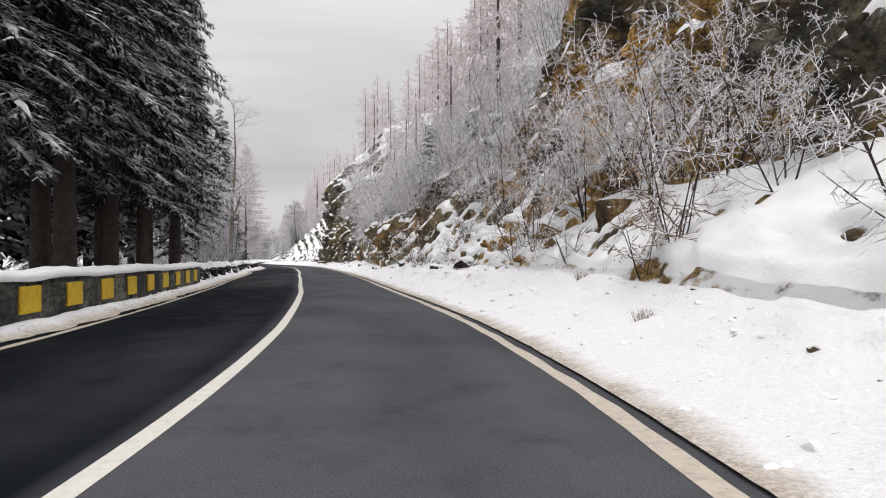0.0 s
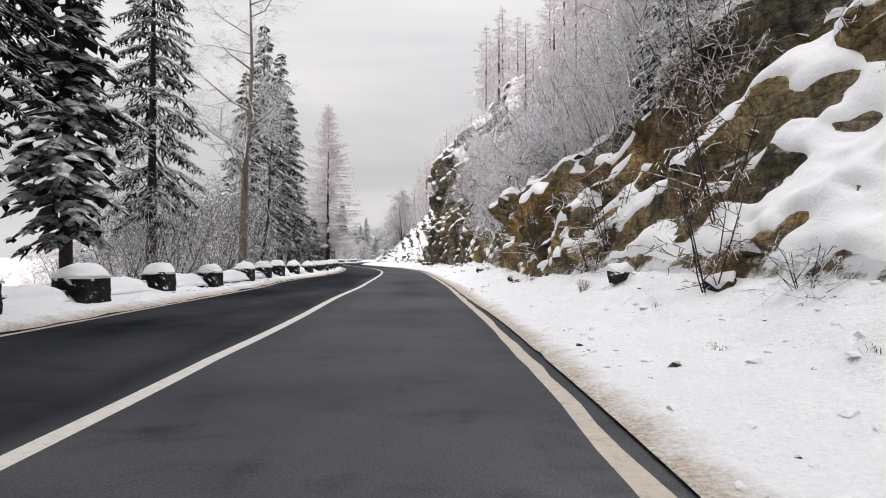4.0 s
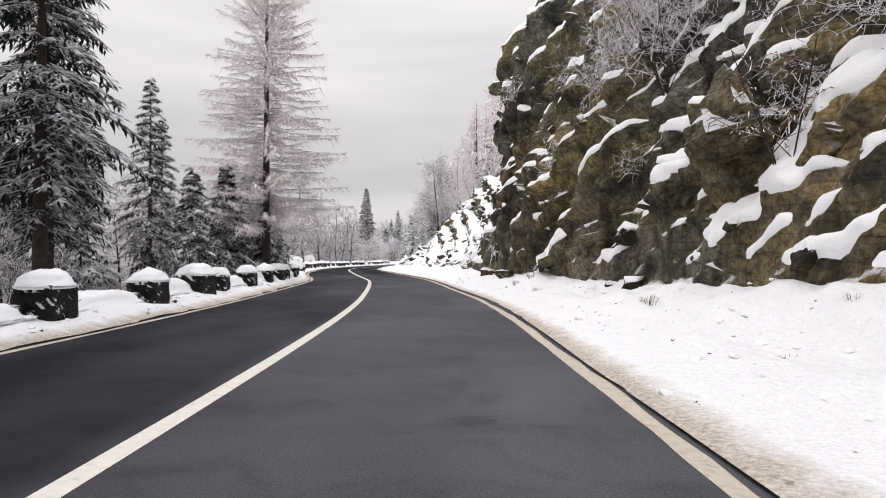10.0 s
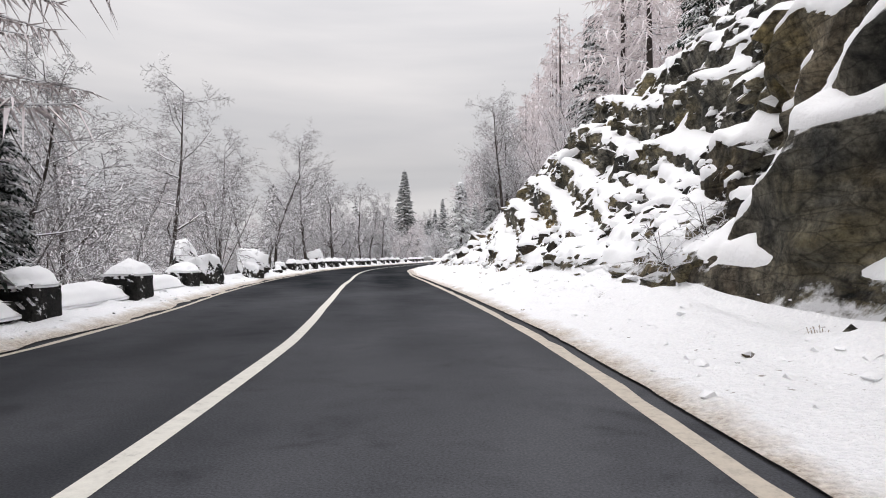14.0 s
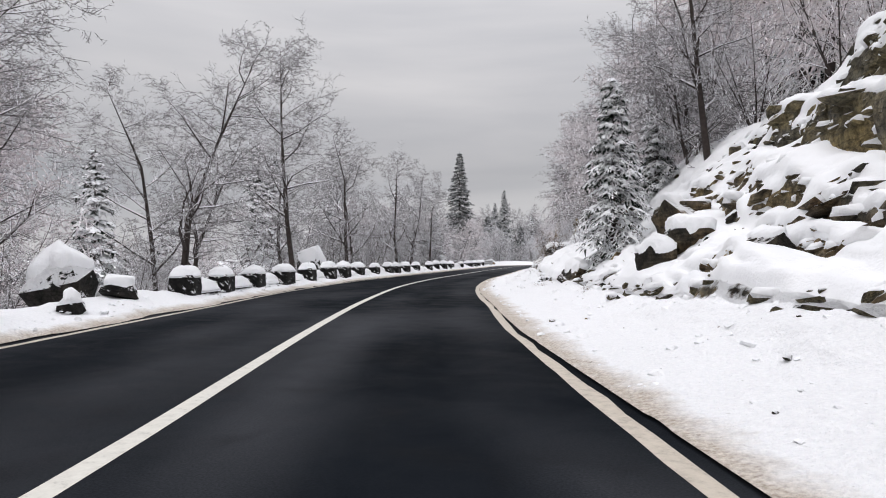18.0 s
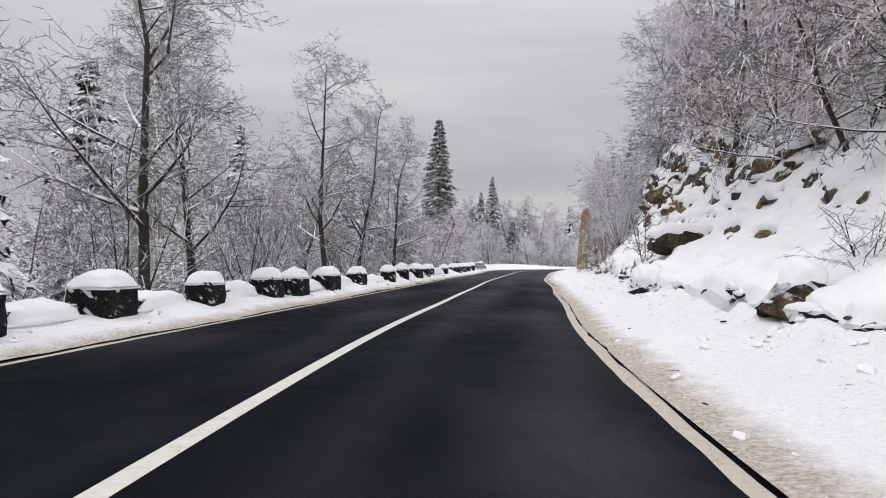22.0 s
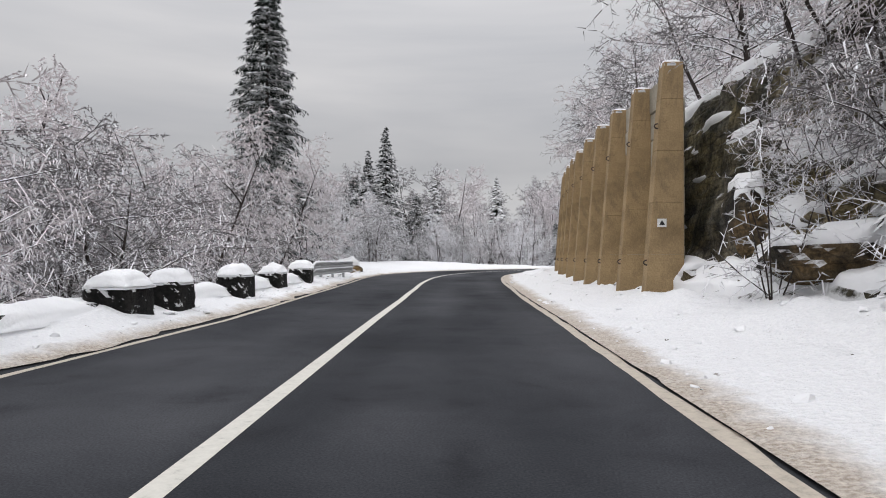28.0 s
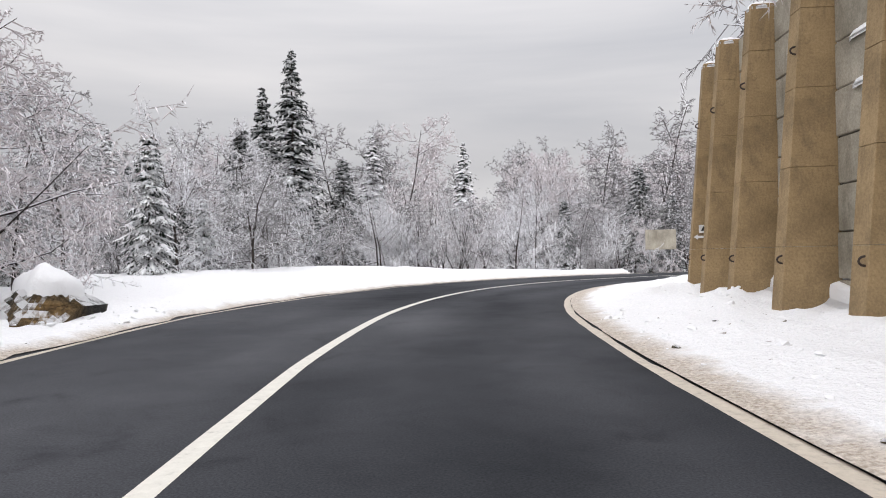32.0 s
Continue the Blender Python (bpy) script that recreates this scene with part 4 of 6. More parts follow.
gs = np.sinh(np.linspace(-6.2, 6.2, 141)) * 10.2
GX, GY = np.meshgrid(gs - 50, gs + 240, indexing="ij")
tagged(mesh_object("ground", np.stack([GX, GY, ground_z(GX, GY)], 2).reshape(-1, 3), grid_faces(141, 141, True), SNOW, True), "far snowy ground of valley and woodland", "ground", kind="structure")


def valley_at(s, d):
    return float(valley_z(s, float(l_line(np.array([s]))[0]) - d))


def place(s, d, turn=0.0, z=None, lift=0.0):
    x, y = at(s, d)
    if z is None:
        z = hill_at(s, d) if d > 0 else valley_at(s, d)
    return pose(float(x), float(y), z + lift, 0, 0, -math.degrees(heading(s)) + turn)


# ---- trees ----
def tubes(seg, sides):
    """Prisms along segments: rows of x0 y0 z0 x1 y1 z1 r0 r1."""
    seg = np.asarray(seg, float)
    a, b = seg[:, :3], seg[:, 3:6]
    w = b - a
    w /= np.linalg.norm(w, axis=1)[:, None] + 1e-9
    ref = np.where(np.abs(w[:, 2:3]) > 0.9, np.array([[1.0, 0, 0]]), np.array([[0, 0, 1.0]]))
    u = np.cross(w, ref)
    u /= np.linalg.norm(u, axis=1)[:, None]
    v = np.cross(u, w)
    rings = []
    for k in range(sides):
        t = 2 * math.pi * k / sides + math.pi / 2
        o = u * math.cos(t) + v * math.sin(t)
        rings.append((a + o * seg[:, 6:7], b + o * seg[:, 7:8]))
    n = len(seg)
    V = np.concatenate([np.stack([r[0] for r in rings], 1), np.stack([r[1] for r in rings], 1)], 1).reshape(-1, 3)
    base = np.arange(n)[:, None] * 2 * sides
    F = [np.concatenate([base + k, base + (k + 1) % sides, base + sides + (k + 1) % sides, base + sides + k], 1) for k in range(sides)]
    return V, np.concatenate(F)


def stem(seg, sides):
    """One joined tapering tube through consecutive segments."""
    seg = np.asarray(seg, float)
    pts = np.vstack([seg[:, :3], seg[-1:, 3:6]])
    rad = np.r_[seg[:, 6], seg[-1, 7]]
    t = 2 * math.pi * np.arange(sides) / sides
    ring = np.stack([np.cos(t), np.sin(t), 0 * t], 1)
    V = (pts[:, None] + ring[None] * rad[:, None, None]).reshape(-1, 3)
    i = np.arange(len(pts) - 1)[:, None] * sides
    k = np.arange(sides)[None]
    F = np.stack([i + k, i + (k + 1) % sides, i + sides + (k + 1) % sides, i + sides + k], 2).reshape(-1, 4)
    return V, F


def spindles(p, q, width, thick, sag=0.0):
    """Flattened sprays from p to q, thickest a third along."""
    p, q = np.asarray(p, float), np.asarray(q, float)
    width, thick = np.broadcast_to(width, len(p))[:, None], np.broadcast_to(thick, len(p))[:, None]
    w = q - p
    side = np.cross(w, [0, 0, 1.0])
    side /= np.linalg.norm(side, axis=1)[:, None] + 1e-9
    up = np.array([0, 0, 1.0])
    m = p + 0.42 * w + up * (sag * np.linalg.norm(w, axis=1))[:, None]
    V = np.stack([p, m + side * width - up * thick * 0.4, m + up * thick, m - side * width - up * thick * 0.4, q], 1).reshape(-1, 3)
    base = np.arange(len(p))[:, None] * 5
    tri = np.array([(0, 1, 2), (0, 2, 3), (0, 3, 1), (4, 2, 1), (4, 3, 2), (4, 1, 3)])
    return V, (base[:, :, None] + tri[None]).reshape(-1, 3)


def cones(seg):
    """Pointed twigs of three sides."""
    seg = np.asarray(seg, float)
    a, b = seg[:, :3], seg[:, 3:6]
    w = b - a
    w /= np.linalg.norm(w, axis=1)[:, None] + 1e-9
    ref = np.where(np.abs(w[:, 2:3]) > 0.9, np.array([[1.0, 0, 0]]), np.array([[0, 0, 1.0]]))
    u = np.cross(w, ref)
    u /= np.linalg.norm(u, axis=1)[:, None]
    v = np.cross(u, w)
    ring = [a + (u * math.cos(k) + v * math.sin(k)) * seg[:, 6:7] for k in (0.5, 2.6, 4.7)]
    V = np.stack(ring + [b], 1).reshape(-1, 3)
    base = np.arange(len(seg))[:, None] * 4
    tri = np.array([(0, 1, 3), (1, 2, 3), (2, 0, 3)])
    return V, (base[:, :, None] + tri[None]).reshape(-1, 3)


def spruce_parts(rng, H, R, clear=0.08, whorl=0.42, per=6, twigs=9, droop=0.5, tw=0.085, pads=0.5, fine=0):
    """Trunk segments, sprays and snow pads of a spruce of height H and crown radius R, bare up to clear * H."""
    trunk, z, r0 = [], 0.0, 0.012 * H + 0.03
    for i in range(8):
        trunk.append((0, 0, H * i / 8, 0, 0, H * (i + 1) / 8, r0 * (1 - i / 8.3), r0 * (1 - (i + 1) / 8.3)))
    P, Q, W, limb, SP, SQ, SW = [], [], [], [], [], [], []
    z = clear * H
    while z < H * 0.985:
        up = (z - clear * H) / (H * (1 - clear))
        L0 = R * (1 - up) ** 0.8 * (0.55 + 0.45 * min(1, up * 5)) + 0.12
        n = per if up < 0.8 else max(4, per - 1)
        turn = rng.random() * 6.28
        for k in range(n):
            az = turn + 6.283 * k / n + rng.normal(0, 0.25)
            L = L0 * rng.uniform(0.65, 1.12)
            rise = 0.35 * (up - 0.25)
            zz = z + rng.normal(0, 0.12)
            c, s = math.cos(az), math.sin(az)
            along = lambda t: np.array([c * L * t, s * L * t, zz + L * (rise * t - droop * t * t + 0.16 * t**4)])
            limb.append((*along(0), *along(0.5), 0.02 + 0.006 * L, 0.015))
            limb.append((*along(0.5), *along(0.95), 0.015, 0.006))
            m = max(3, int(twigs * (0.4 + 0.6 * L / R)))
            for j in range(m):
                t = 0.16 + 0.82 * (j + rng.random() * 0.7) / m
                b = along(t)
                l = L * 0.46 * (1.12 - t) + 0.14
                for sg in (-1, 1):
                    a2 = az + sg * rng.uniform(0.5, 1.0)
                    w2 = np.array([math.cos(a2), math.sin(a2), -rng.uniform(0.2, 0.75)])
                    if not fine:
                        P.append(b), Q.append(b + l * w2), W.append((0.15 * l + 0.025) * tw / 0.085)
                        continue
                    P.append(b), Q.append(b + l * w2), W.append(0.045)
                    for q in range(fine):
                        t2 = (q + 0.3 + 0.5 * rng.random()) / fine
                        a3, l3 = a2 + (1 if q % 2 else -1) * rng.uniform(0.4, 0.9), 0.16 + 0.34 * l * (1.1 - t2)
                        c2 = b + w2 * l * t2
                        P.append(c2), Q.append(c2 + l3 * np.array([math.cos(a3), math.sin(a3), -rng.uniform(0.3, 1.1)])), W.append(0.035 + 0.03 * l3)
                h = (0.22 + 0.2 * L * rng.random()) * rng.uniform(0.6, 1.1)
                P.append(b + rng.normal(0, 0.06, 3)), Q.append(b + np.array([c * 0.12, s * 0.12, -h]) + rng.normal(0, 0.05, 3)), W.append(0.055 * tw / 0.085)
            P.append(along(0.55)), Q.append(along(1.02)), W.append((0.06 + 0.03 * L) * tw / 0.085)
            if rng.random() < pads:
                for t0 in (0.25, 0.55, 0.8):
                    if rng.random() < 0.6:
                        SP.append(along(t0 - 0.16) + [0, 0, 0.05]), SQ.append(along(t0 + 0.2) + [0, 0, 0.05]), SW.append(0.035 * L + 0.035)
        z += whorl * rng.uniform(0.75, 1.25) * (0.6 + 0.4 * (1 - up))
    W = np.array(W)
    return np.array(trunk), np.array(limb), (np.array(P), np.array(Q), W), (np.array(SP), np.array(SQ), np.array(SW))


def spruce(name, seed, H, R, mat, label, far=False, **kw):
    rng = np.random.default_rng(seed)
    trunk, limb, (P, Q, W), (SP, SQ, SW) = spruce_parts(rng, H, R, **kw)
    root = new(name)
    part("trunk", stem(trunk, 5 if far else 8), BARK, root, "", True)
    tagged(part("crown", spindles(P, Q, W, 0.3 * W + 0.01, 0.05), mat, root), kind="stuff")
    if not far:
        tagged(part("bough", tubes(limb, 3), BARK, root), kind="stuff")
    if len(SP):
        part("snow", spindles(SP, SQ, SW, 0.28 * SW + 0.02, 0.02), SNOW, root, "fresh snow lying on the boughs")["kind"] = "stuff"
    return tagged(root, label, "spruce")


def larch(name, seed, H, R, label, far=False):
    """A bare larch: level limbs with hanging frosted twigs."""
    rng = np.random.default_rng(seed)
    trunk, limb, twig = [], [], []
    r0 = 0.011 * H + 0.03
    for i in range(9):
        trunk.append((0, 0, H * i / 9, 0, 0, H * (i + 1) / 9, r0 * (1 - i / 9.4), r0 * (1 - (i + 1) / 9.4)))
    z = 0.14 * H
    while z < 0.98 * H:
        up = z / H
        for k in range(5 if far else 13):
            az, L = rng.random() * 6.28, (R * (1 - up) ** 0.75 + 0.25) * rng.uniform(0.55, 1.15)
            c, s = math.cos(az), math.sin(az)
            z1 = z + rng.normal(0, 0.22)
            along = lambda t: np.array([c * L * t, s * L * t, z1 + L * (0.1 * t - 0.28 * t * t + 0.2 * t**3 * (1 if up < 0.6 else 2))])
            for j in range(2):
                limb.append((*along(j / 2), *along((j + 1) / 2), 0.035 * (1 - j / 2.2) * (L / R) + 0.008, 0.035 * (1 - (j + 1) / 2.2) * (L / R) + 0.006))
            n = int((16 if far else 95) * (0.3 + L / R))
            for j in range(n):
                t = 0.12 + 0.88 * (j + rng.random()) / n
                b, l = along(t), (rng.uniform(0.35, 1.0) * 1.15 if far else rng.uniform(0.15, 0.6)) * (0.5 + 0.5 * L / R)
                a2 = az + rng.choice((-1, 1)) * rng.uniform(0.0, 1.7)
                e = b + np.array([math.cos(a2) * l * 0.7, math.sin(a2) * l * 0.7, l * rng.uniform(-1.2, 0.25)])
                th = 0.042 if far else 0.016
                twig.append((*b, *e, th, 0.006))
        z += (0.62 if far else 0.38) * rng.uniform(0.7, 1.3)
    root = new(name)
    part("trunk", stem(trunk, 6), BARK, root, "", True)
    tagged(part("bough", tubes(limb, 3), BARK, root), kind="stuff")
    part("crown", cones(twig), LARCH, root, "hanging twigs furred with hoarfrost")["kind"] = "stuff"
    return tagged(root, label, "larch")


def leafless(seed, H, spread, stems=1, levels=4, twig_r=0.014, kids=(7, 6, 5), trunk_r=None, lean=0.0, low=0.25, flat=0.55, arch=0.0, crook=0.06):
    """Segments of a bare broadleaved tree: trunk and limbs, and fine twigs."""
    rng = np.random.default_rng(seed)
    trunks, wood, fine, tips = [], [], [], []
    tr = trunk_r or 0.016 * H + 0.02

    def grow(p, w, L, r, level):
        n = 3 if level == 0 or (level == 1 and levels > 4) else (2 if level == 1 else 1)
        pts, rad = [p], [r]
        w = w / np.linalg.norm(w)
        for i in range(n):
            bend = rng.normal(0, 0.2 if level else crook, 3)
            bend[2] += (0.1 if level < 2 else 0.0) - arch * level * 0.2
            w = w + bend
            w /= np.linalg.norm(w)
            pts.append(pts[-1] + w * L / n)
            rad.append(r * (1 - 0.9 * (i + 1) / n))
        rows = (trunks if level == 0 else wood if level == 1 else tips if level + 1 >= levels else fine)
        for i in range(n):
            rows.append((*pts[i], *pts[i + 1], max(rad[i], twig_r), max(rad[i + 1], twig_r * 0.55)))
        if level + 1 >= levels:
            return
        m = kids[min(level, len(kids) - 1)]
        for k in range(m):
            t = (low if level == 0 else 0.18) + (1 - (low if level == 0 else 0.18)) * (k + rng.random()) / m
            i = min(n - 1, int(t * n))
            b = pts[i] + (pts[i + 1] - pts[i]) * (t * n - i)
            side = rng.normal(0, 1, 3)
            side[2] *= flat
            side -= w * (side @ w)
            side /= np.linalg.norm(side) + 1e-9
            d = w * rng.uniform(0.35, 0.85) + side * rng.uniform(0.7, 1.1)
            if level == 0:
                d = np.array([side[0], side[1], 0]) * 1.0 + np.array([0, 0, rng.uniform(0.25, 0.95)])
            l = (spread * (1.15 - 0.75 * t) if level == 0 else L * (0.5, 0.5, 0.42, 0.42)[level]) * rng.uniform(0.6, 1.15)
            grow(b, d, l, max(rad[i] * 0.5, twig_r), level + 1)

    for k in range(stems):
        if stems == 1:
            w = np.array([lean, lean * 0.4, 1.0])
        else:
            a = 6.283 * k / stems + rng.normal(0, 0.4)
            w = np.array([math.cos(a) * 0.42, math.sin(a) * 0.42, 1.0])
        grow(np.array([0, 0, -0.15]), w, H * rng.uniform(0.85, 1.05), tr, 0)
    n = 3
    return [np.array(trunks[k : k + n]) for k in range(0, len(trunks), n)], np.array(wood), np.array(fine), np.array(tips)


def levels_of(kw):
    return kw.get("levels", 4)


def broadleaf(name, seed, H, spread, label, twig_mat=None, bark=None, category="tree", **kw):
    trunks, wood, fine, tips = leafless(seed, H, spread, **kw)
    root = new(name)
    for rows in trunks:
        part("trunk" if len(trunks) == 1 else "stem", stem(rows, 6), bark or BARK, root, "", True)
    tagged(part("bough", tubes(wood, 4 if levels_of(kw) > 4 else 3), bark or BARK, root), kind="stuff")
    if len(fine):
        tagged(part("branchlet", cones(fine), twig_mat or TWIG, root), kind="stuff")
    part("crown", cones(tips), twig_mat or TWIG, root, "fine twigs coated with frost and snow")["kind"] = "stuff"
    return tagged(root, label, category)


def plant(proto, first, s, d, turn=0.0, scale=1.0, lift=0.0, z=None):
    """Stands a copy of proto at a place of the road's frame; the first one is proto itself."""
    m = place(s, d, turn, z, lift)
    if first:
        ob = proto
        ob.matrix_basis = m
    else:
        ob = copy_thing(proto, m)
    ob.scale = (scale, scale, scale)
    return ob


def grove(protos, spots, rng):
    """Stands the prototypes at spots (s, d, scale), taking them in turn; unused prototypes go away."""
    used = set()
    for i, (s, d, k) in enumerate(spots):
        j = i % len(protos)
        plant(protos[j], j not in used, s, d, rng.uniform(0, 360), k, -0.15)
        used.add(j)


RNG = np.random.default_rng(7)
# spruces beside the first bend, tall and bare below
tall = [spruce("spruce", 10 + i, 21 + 1.5 * i, 3.3, NEEDLES, "tall dark spruce with bare lower trunk and snowy boughs", clear=0.2, whorl=0.62, per=6, twigs=9, droop=0.62, tw=0.075, pads=0.3, fine=4) for i in range(3)]
grove(tall, [(16, -8.6, 1), (19, -8.0, 1.05), (20.5, -9.2, 0.95), (24, -8.4, 1), (27, -9.6, 1.1), (29.5, -8.8, 0.9), (33, -9.4, 1.05), (37, -8.8, 1.0), (42, -9.6, 0.95), (22, -12.5, 1), (12, -9.5, 1), (8, -11, 1.05)], RNG)
behind = [spruce("spruce", 15 + i, 21 + 1.5 * i, 3.4, NEEDLES, "tall dark spruce deeper in the wood", far=True, clear=0.16, whorl=0.75, per=6, twigs=3, droop=0.62, tw=0.2) for i in range(2)]
grove(behind, [(27, -13.5, 1.1), (33, -13, 1), (39, -13.5, 1), (45, -12.5, 0.9), (30, -18, 1.1), (38, -19, 1), (47, -18, 0.95), (18, -16, 1), (24, -17, 1.1), (12, -15, 1), (35, -24, 1.1), (26, -24, 1.1), (49, -10.6, 0.78)], RNG)
mid = [spruce("spruce", 30 + i, 17 + 2 * i, 2.9, NEEDLES, "dark green spruce with snow on its hanging boughs", clear=0.2, whorl=0.75, per=5, twigs=8, droop=0.66, tw=0.062, pads=0.4, fine=4) for i in range(2)]
grove(mid, [(70.5, -10.3, 0.8), (74.7, -10.0, 0.95), (78.2, -10.6, 0.85), (81, -9.8, 0.95), (89, -10, 0.95), (92.5, -11.5, 0.9), (96, -9.6, 0.5), (53.5, -9.8, 0.85), (98, -14, 0.8), (85, -12, 0.9), (101, -10.8, 0.5)], RNG)
dark_small = [spruce("young_spruce", 46 + i, 6.4 + 0.8 * i, 1.9, NEEDLES, "dark young spruce under the larch", clear=0.04, whorl=0.36, per=6, twigs=6, droop=0.55, tw=0.08, pads=0.3, fine=3) for i in range(2)]
grove(dark_small, [(108.6, -7.5, 0.95), (103.2, -8.5, 0.85), (110.5, -8.6, 1.05), (112, -7.8, 0.6), (101, -9.5, 0.9)], RNG)

small = [spruce("young_spruce", 40 + i, 6.2 + i, 1.7, NEEDLES_SNOWY, "young spruce weighed down with fresh snow", clear=0.03, whorl=0.36, per=6, twigs=5, droop=0.55, tw=0.09, fine=3) for i in range(2)]
grove(small, [(97, -12.5, 1.2), (146.7, 5.2, 0.78), (150.2, 6.6, 0.5), (152, 8, 0.6), (206, -9.2, 1.15), (203, -11, 1.2), (212, -13, 1.0), (206.2, 7.0, 0.8), (209, 8.5, 0.8),
              (43.5, 6.4, 0.75), (127, 14, 1.1), (139.5, 13, 1.2), (155, 15, 1.2), (188, -13, 0.9), (192, -10, 0.6)], RNG)
tagged(spruce("spruce", 51, 21, 4.2, NEEDLES, "dark pointed spruce rising above frosted shrubs", clear=0.05, whorl=0.5, per=7, twigs=8, fine=4), group="").matrix_basis = pose(-72.3, 228.6, -1.2, 0, 0, 40)
tagged(spruce("spruce", 52, 17, 3.6, NEEDLES, "tall dark spruce with snowy boughs at the forest edge", clear=0.03, whorl=0.5, twigs=6, tw=0.12)).matrix_basis = pose(-75.3, 264.9, -0.2, 0, 0, 10)
tagged(spruce("spruce", 53, 14, 2.9, NEEDLES, "snowy spruce beside a taller one at the forest edge", clear=0.03, whorl=0.5, twigs=6, tw=0.12)).matrix_basis = pose(-77.2, 264.0, -0.2, 0, 0, 130)

edge_spruce = [spruce("spruce", 55 + i, 10.0, 2.9, NEEDLES, "dark spruce with snowy boughs at the forest edge", clear=0.02, whorl=0.42, per=6, twigs=6, droop=0.55, tw=0.1, pads=0.6, fine=2) for i in range(2)]
for i, (x, y, k) in enumerate(((-81.4, 256.4, 0.93), (-83.4, 255.2, 0.55), (-79.7, 257.4, 0.6), (-79.5, 265.4, 1.15), (-55.4, 268, 0.55), (-57.6, 268.4, 0.45), (-50, 267.4, 0.78), (-48, 266, 0.55), (-71.8, 266, 0.9), (-84.5, 259, 0.8), (-73.2, 263.5, 0.5), (-59, 267, 0.4))):
    ob = edge_spruce[i] if i < 2 else copy_thing(edge_spruce[i % 2], pose(x, y, 0, 0, 0, 50 * i))
    ob.matrix_basis = pose(x, y, -0.2, 0, 0, 50 * i)
    ob.scale = (k, k, k)

# the frosted larch that leans over the parapet, and the larches on the hill
plant(larch("larch", 61, 18.8, 4.5, "bare larch with hoarfrost on its hanging twigs"), True, 105.0, -6.9, 20, 1, -0.2)
hill_larch = [larch("larch", 62 + i, 11 + i, 2.7, "slender frosted larch on the slope", far=True) for i in range(2)]
spots = []
for i in range(72):
    s = 26 + 88 * (i + RNG.random()) / 72
    spots.append((s, RNG.uniform(9.5, 23), RNG.uniform(0.65, 1.05)))
for i in range(46):
    spots.append((128 + 66 * (i + RNG.random()) / 46, RNG.uniform(11.5, 25), RNG.uniform(0.8, 1.25)))
grove(hill_larch, spots, RNG)

# bare trees beside the parapet
plant(broadleaf("birch", 71, 16.5, 4.6, "tall bare pale-barked tree behind the parapet", TWIG, bark=BARK_PALE, kids=(20, 10, 7, 4), levels=5, low=0.25, trunk_r=0.2, flat=0.6, twig_r=0.01), True, 59.0, -7.8, 0, 1, -0.2)
plant(broadleaf("tree", 72, 9.5, 2.6, "slender dark leaning tree behind the parapet", kids=(12, 8, 6), trunk_r=0.07, lean=0.12, low=0.35), True, 63.2, -7.9, 0, 1, -0.2)
wide = [broadleaf("tree", 73 + i, 9.5 + 1.2 * i, 4.4, "bare broadleaved tree with snow along its boughs", TWIG_DARK, kids=(18, 11, 8, 4), levels=5, low=0.2, trunk_r=0.15, flat=0.9, twig_r=0.011, crook=0.17) for i in range(3)]
grove(wide, [(149.4, -8.7, 0.95), (162.6, -9.0, 1.18), (170.8, -8.5, 1.0), (192, -8.8, 1.05), (185, -8.3, 0.95), (200.5, -8.6, 1.0), (197, -11.5, 1.05), (178, -11, 0.9), (141, -10.5, 0.9), (134, -13, 0.9), (128, -9.5, 0.8), (156, -13, 1),
              (181, 8.2, 0.85), (186, 9.4, 0.9), (190, 9.0, 0.75), (195, 9.3, 0.8), (200, 8.9, 0.7), (145, -12, 0.85), (153, -10, 0.75), (166, -11, 0.9), (174.5, -9.2, 0.85), (189, -11, 0.9), (205, -10, 0.8), (121, -10.5, 0.75), (115, -9, 0.6),
              (148, 8.5, 0.8), (153, 9.5, 0.85), (158, 9, 0.8), (163, 9.6, 0.9), (169, 9, 0.8), (175, 9.4, 0.8)], RNG)
drooping = [broadleaf("frosted_tree", 81 + i, 5.4 + 0.8 * i, 4.0, "snow-laden broadleaved tree with arching boughs", TWIG_PINK if i else TWIG_DARK, kids=(14, 8, 6, 5), levels=5, low=0.1, arch=0.45, trunk_r=0.09, stems=2, twig_r=0.019) for i in range(2)]
grove(drooping, [(217, -10.4, 1.1), (222, -10, 1.1), (226.5, -11.5, 1.2), (231, -10.4, 1.1), (213, -12, 1.1), (209, -11, 1.05), (219.5, -13.5, 1.25), (100, -12, 0.8), (112, -10, 0.7), (204.5, 7.6, 0.75), (207.6, 7.3, 0.7), (210.2, 7.6, 0.75), (214.5, 7.6, 0.8), (219, 8.2, 0.85), (224, 7.4, 0.8), (229, 8.0, 0.85),
                 (234, 7.5, 0.8), (239, 7.7, 0.8), (243, 8.8, 1.0), (241, -13, 1.1), (236, -15, 1.1), (52.5, 6.6, 0.6), (55.5, 6.3, 0.6), (58, 6.6, 0.65), (61, 6.5, 0.6), (64, 7.2, 0.7), (70, 7.6, 0.7), (77, 7.2, 0.65), (150, 8.6, 0.8), (156, 9.0, 0.9), (161, 8.2, 0.85), (165, 8.8, 0.9), (168.5, 7.8, 0.85), (172, 8.2, 0.9), (176, 8.0, 0.85), (180, 8.6, 0.95), (184, 9, 0.9), (188, 9.2, 0.9), (192, 9.6, 0.9), (170, 10.5, 1.1), (178, 11, 1.1), (163, 11, 1.0), (200, 9.2, 0.9)], RNG)
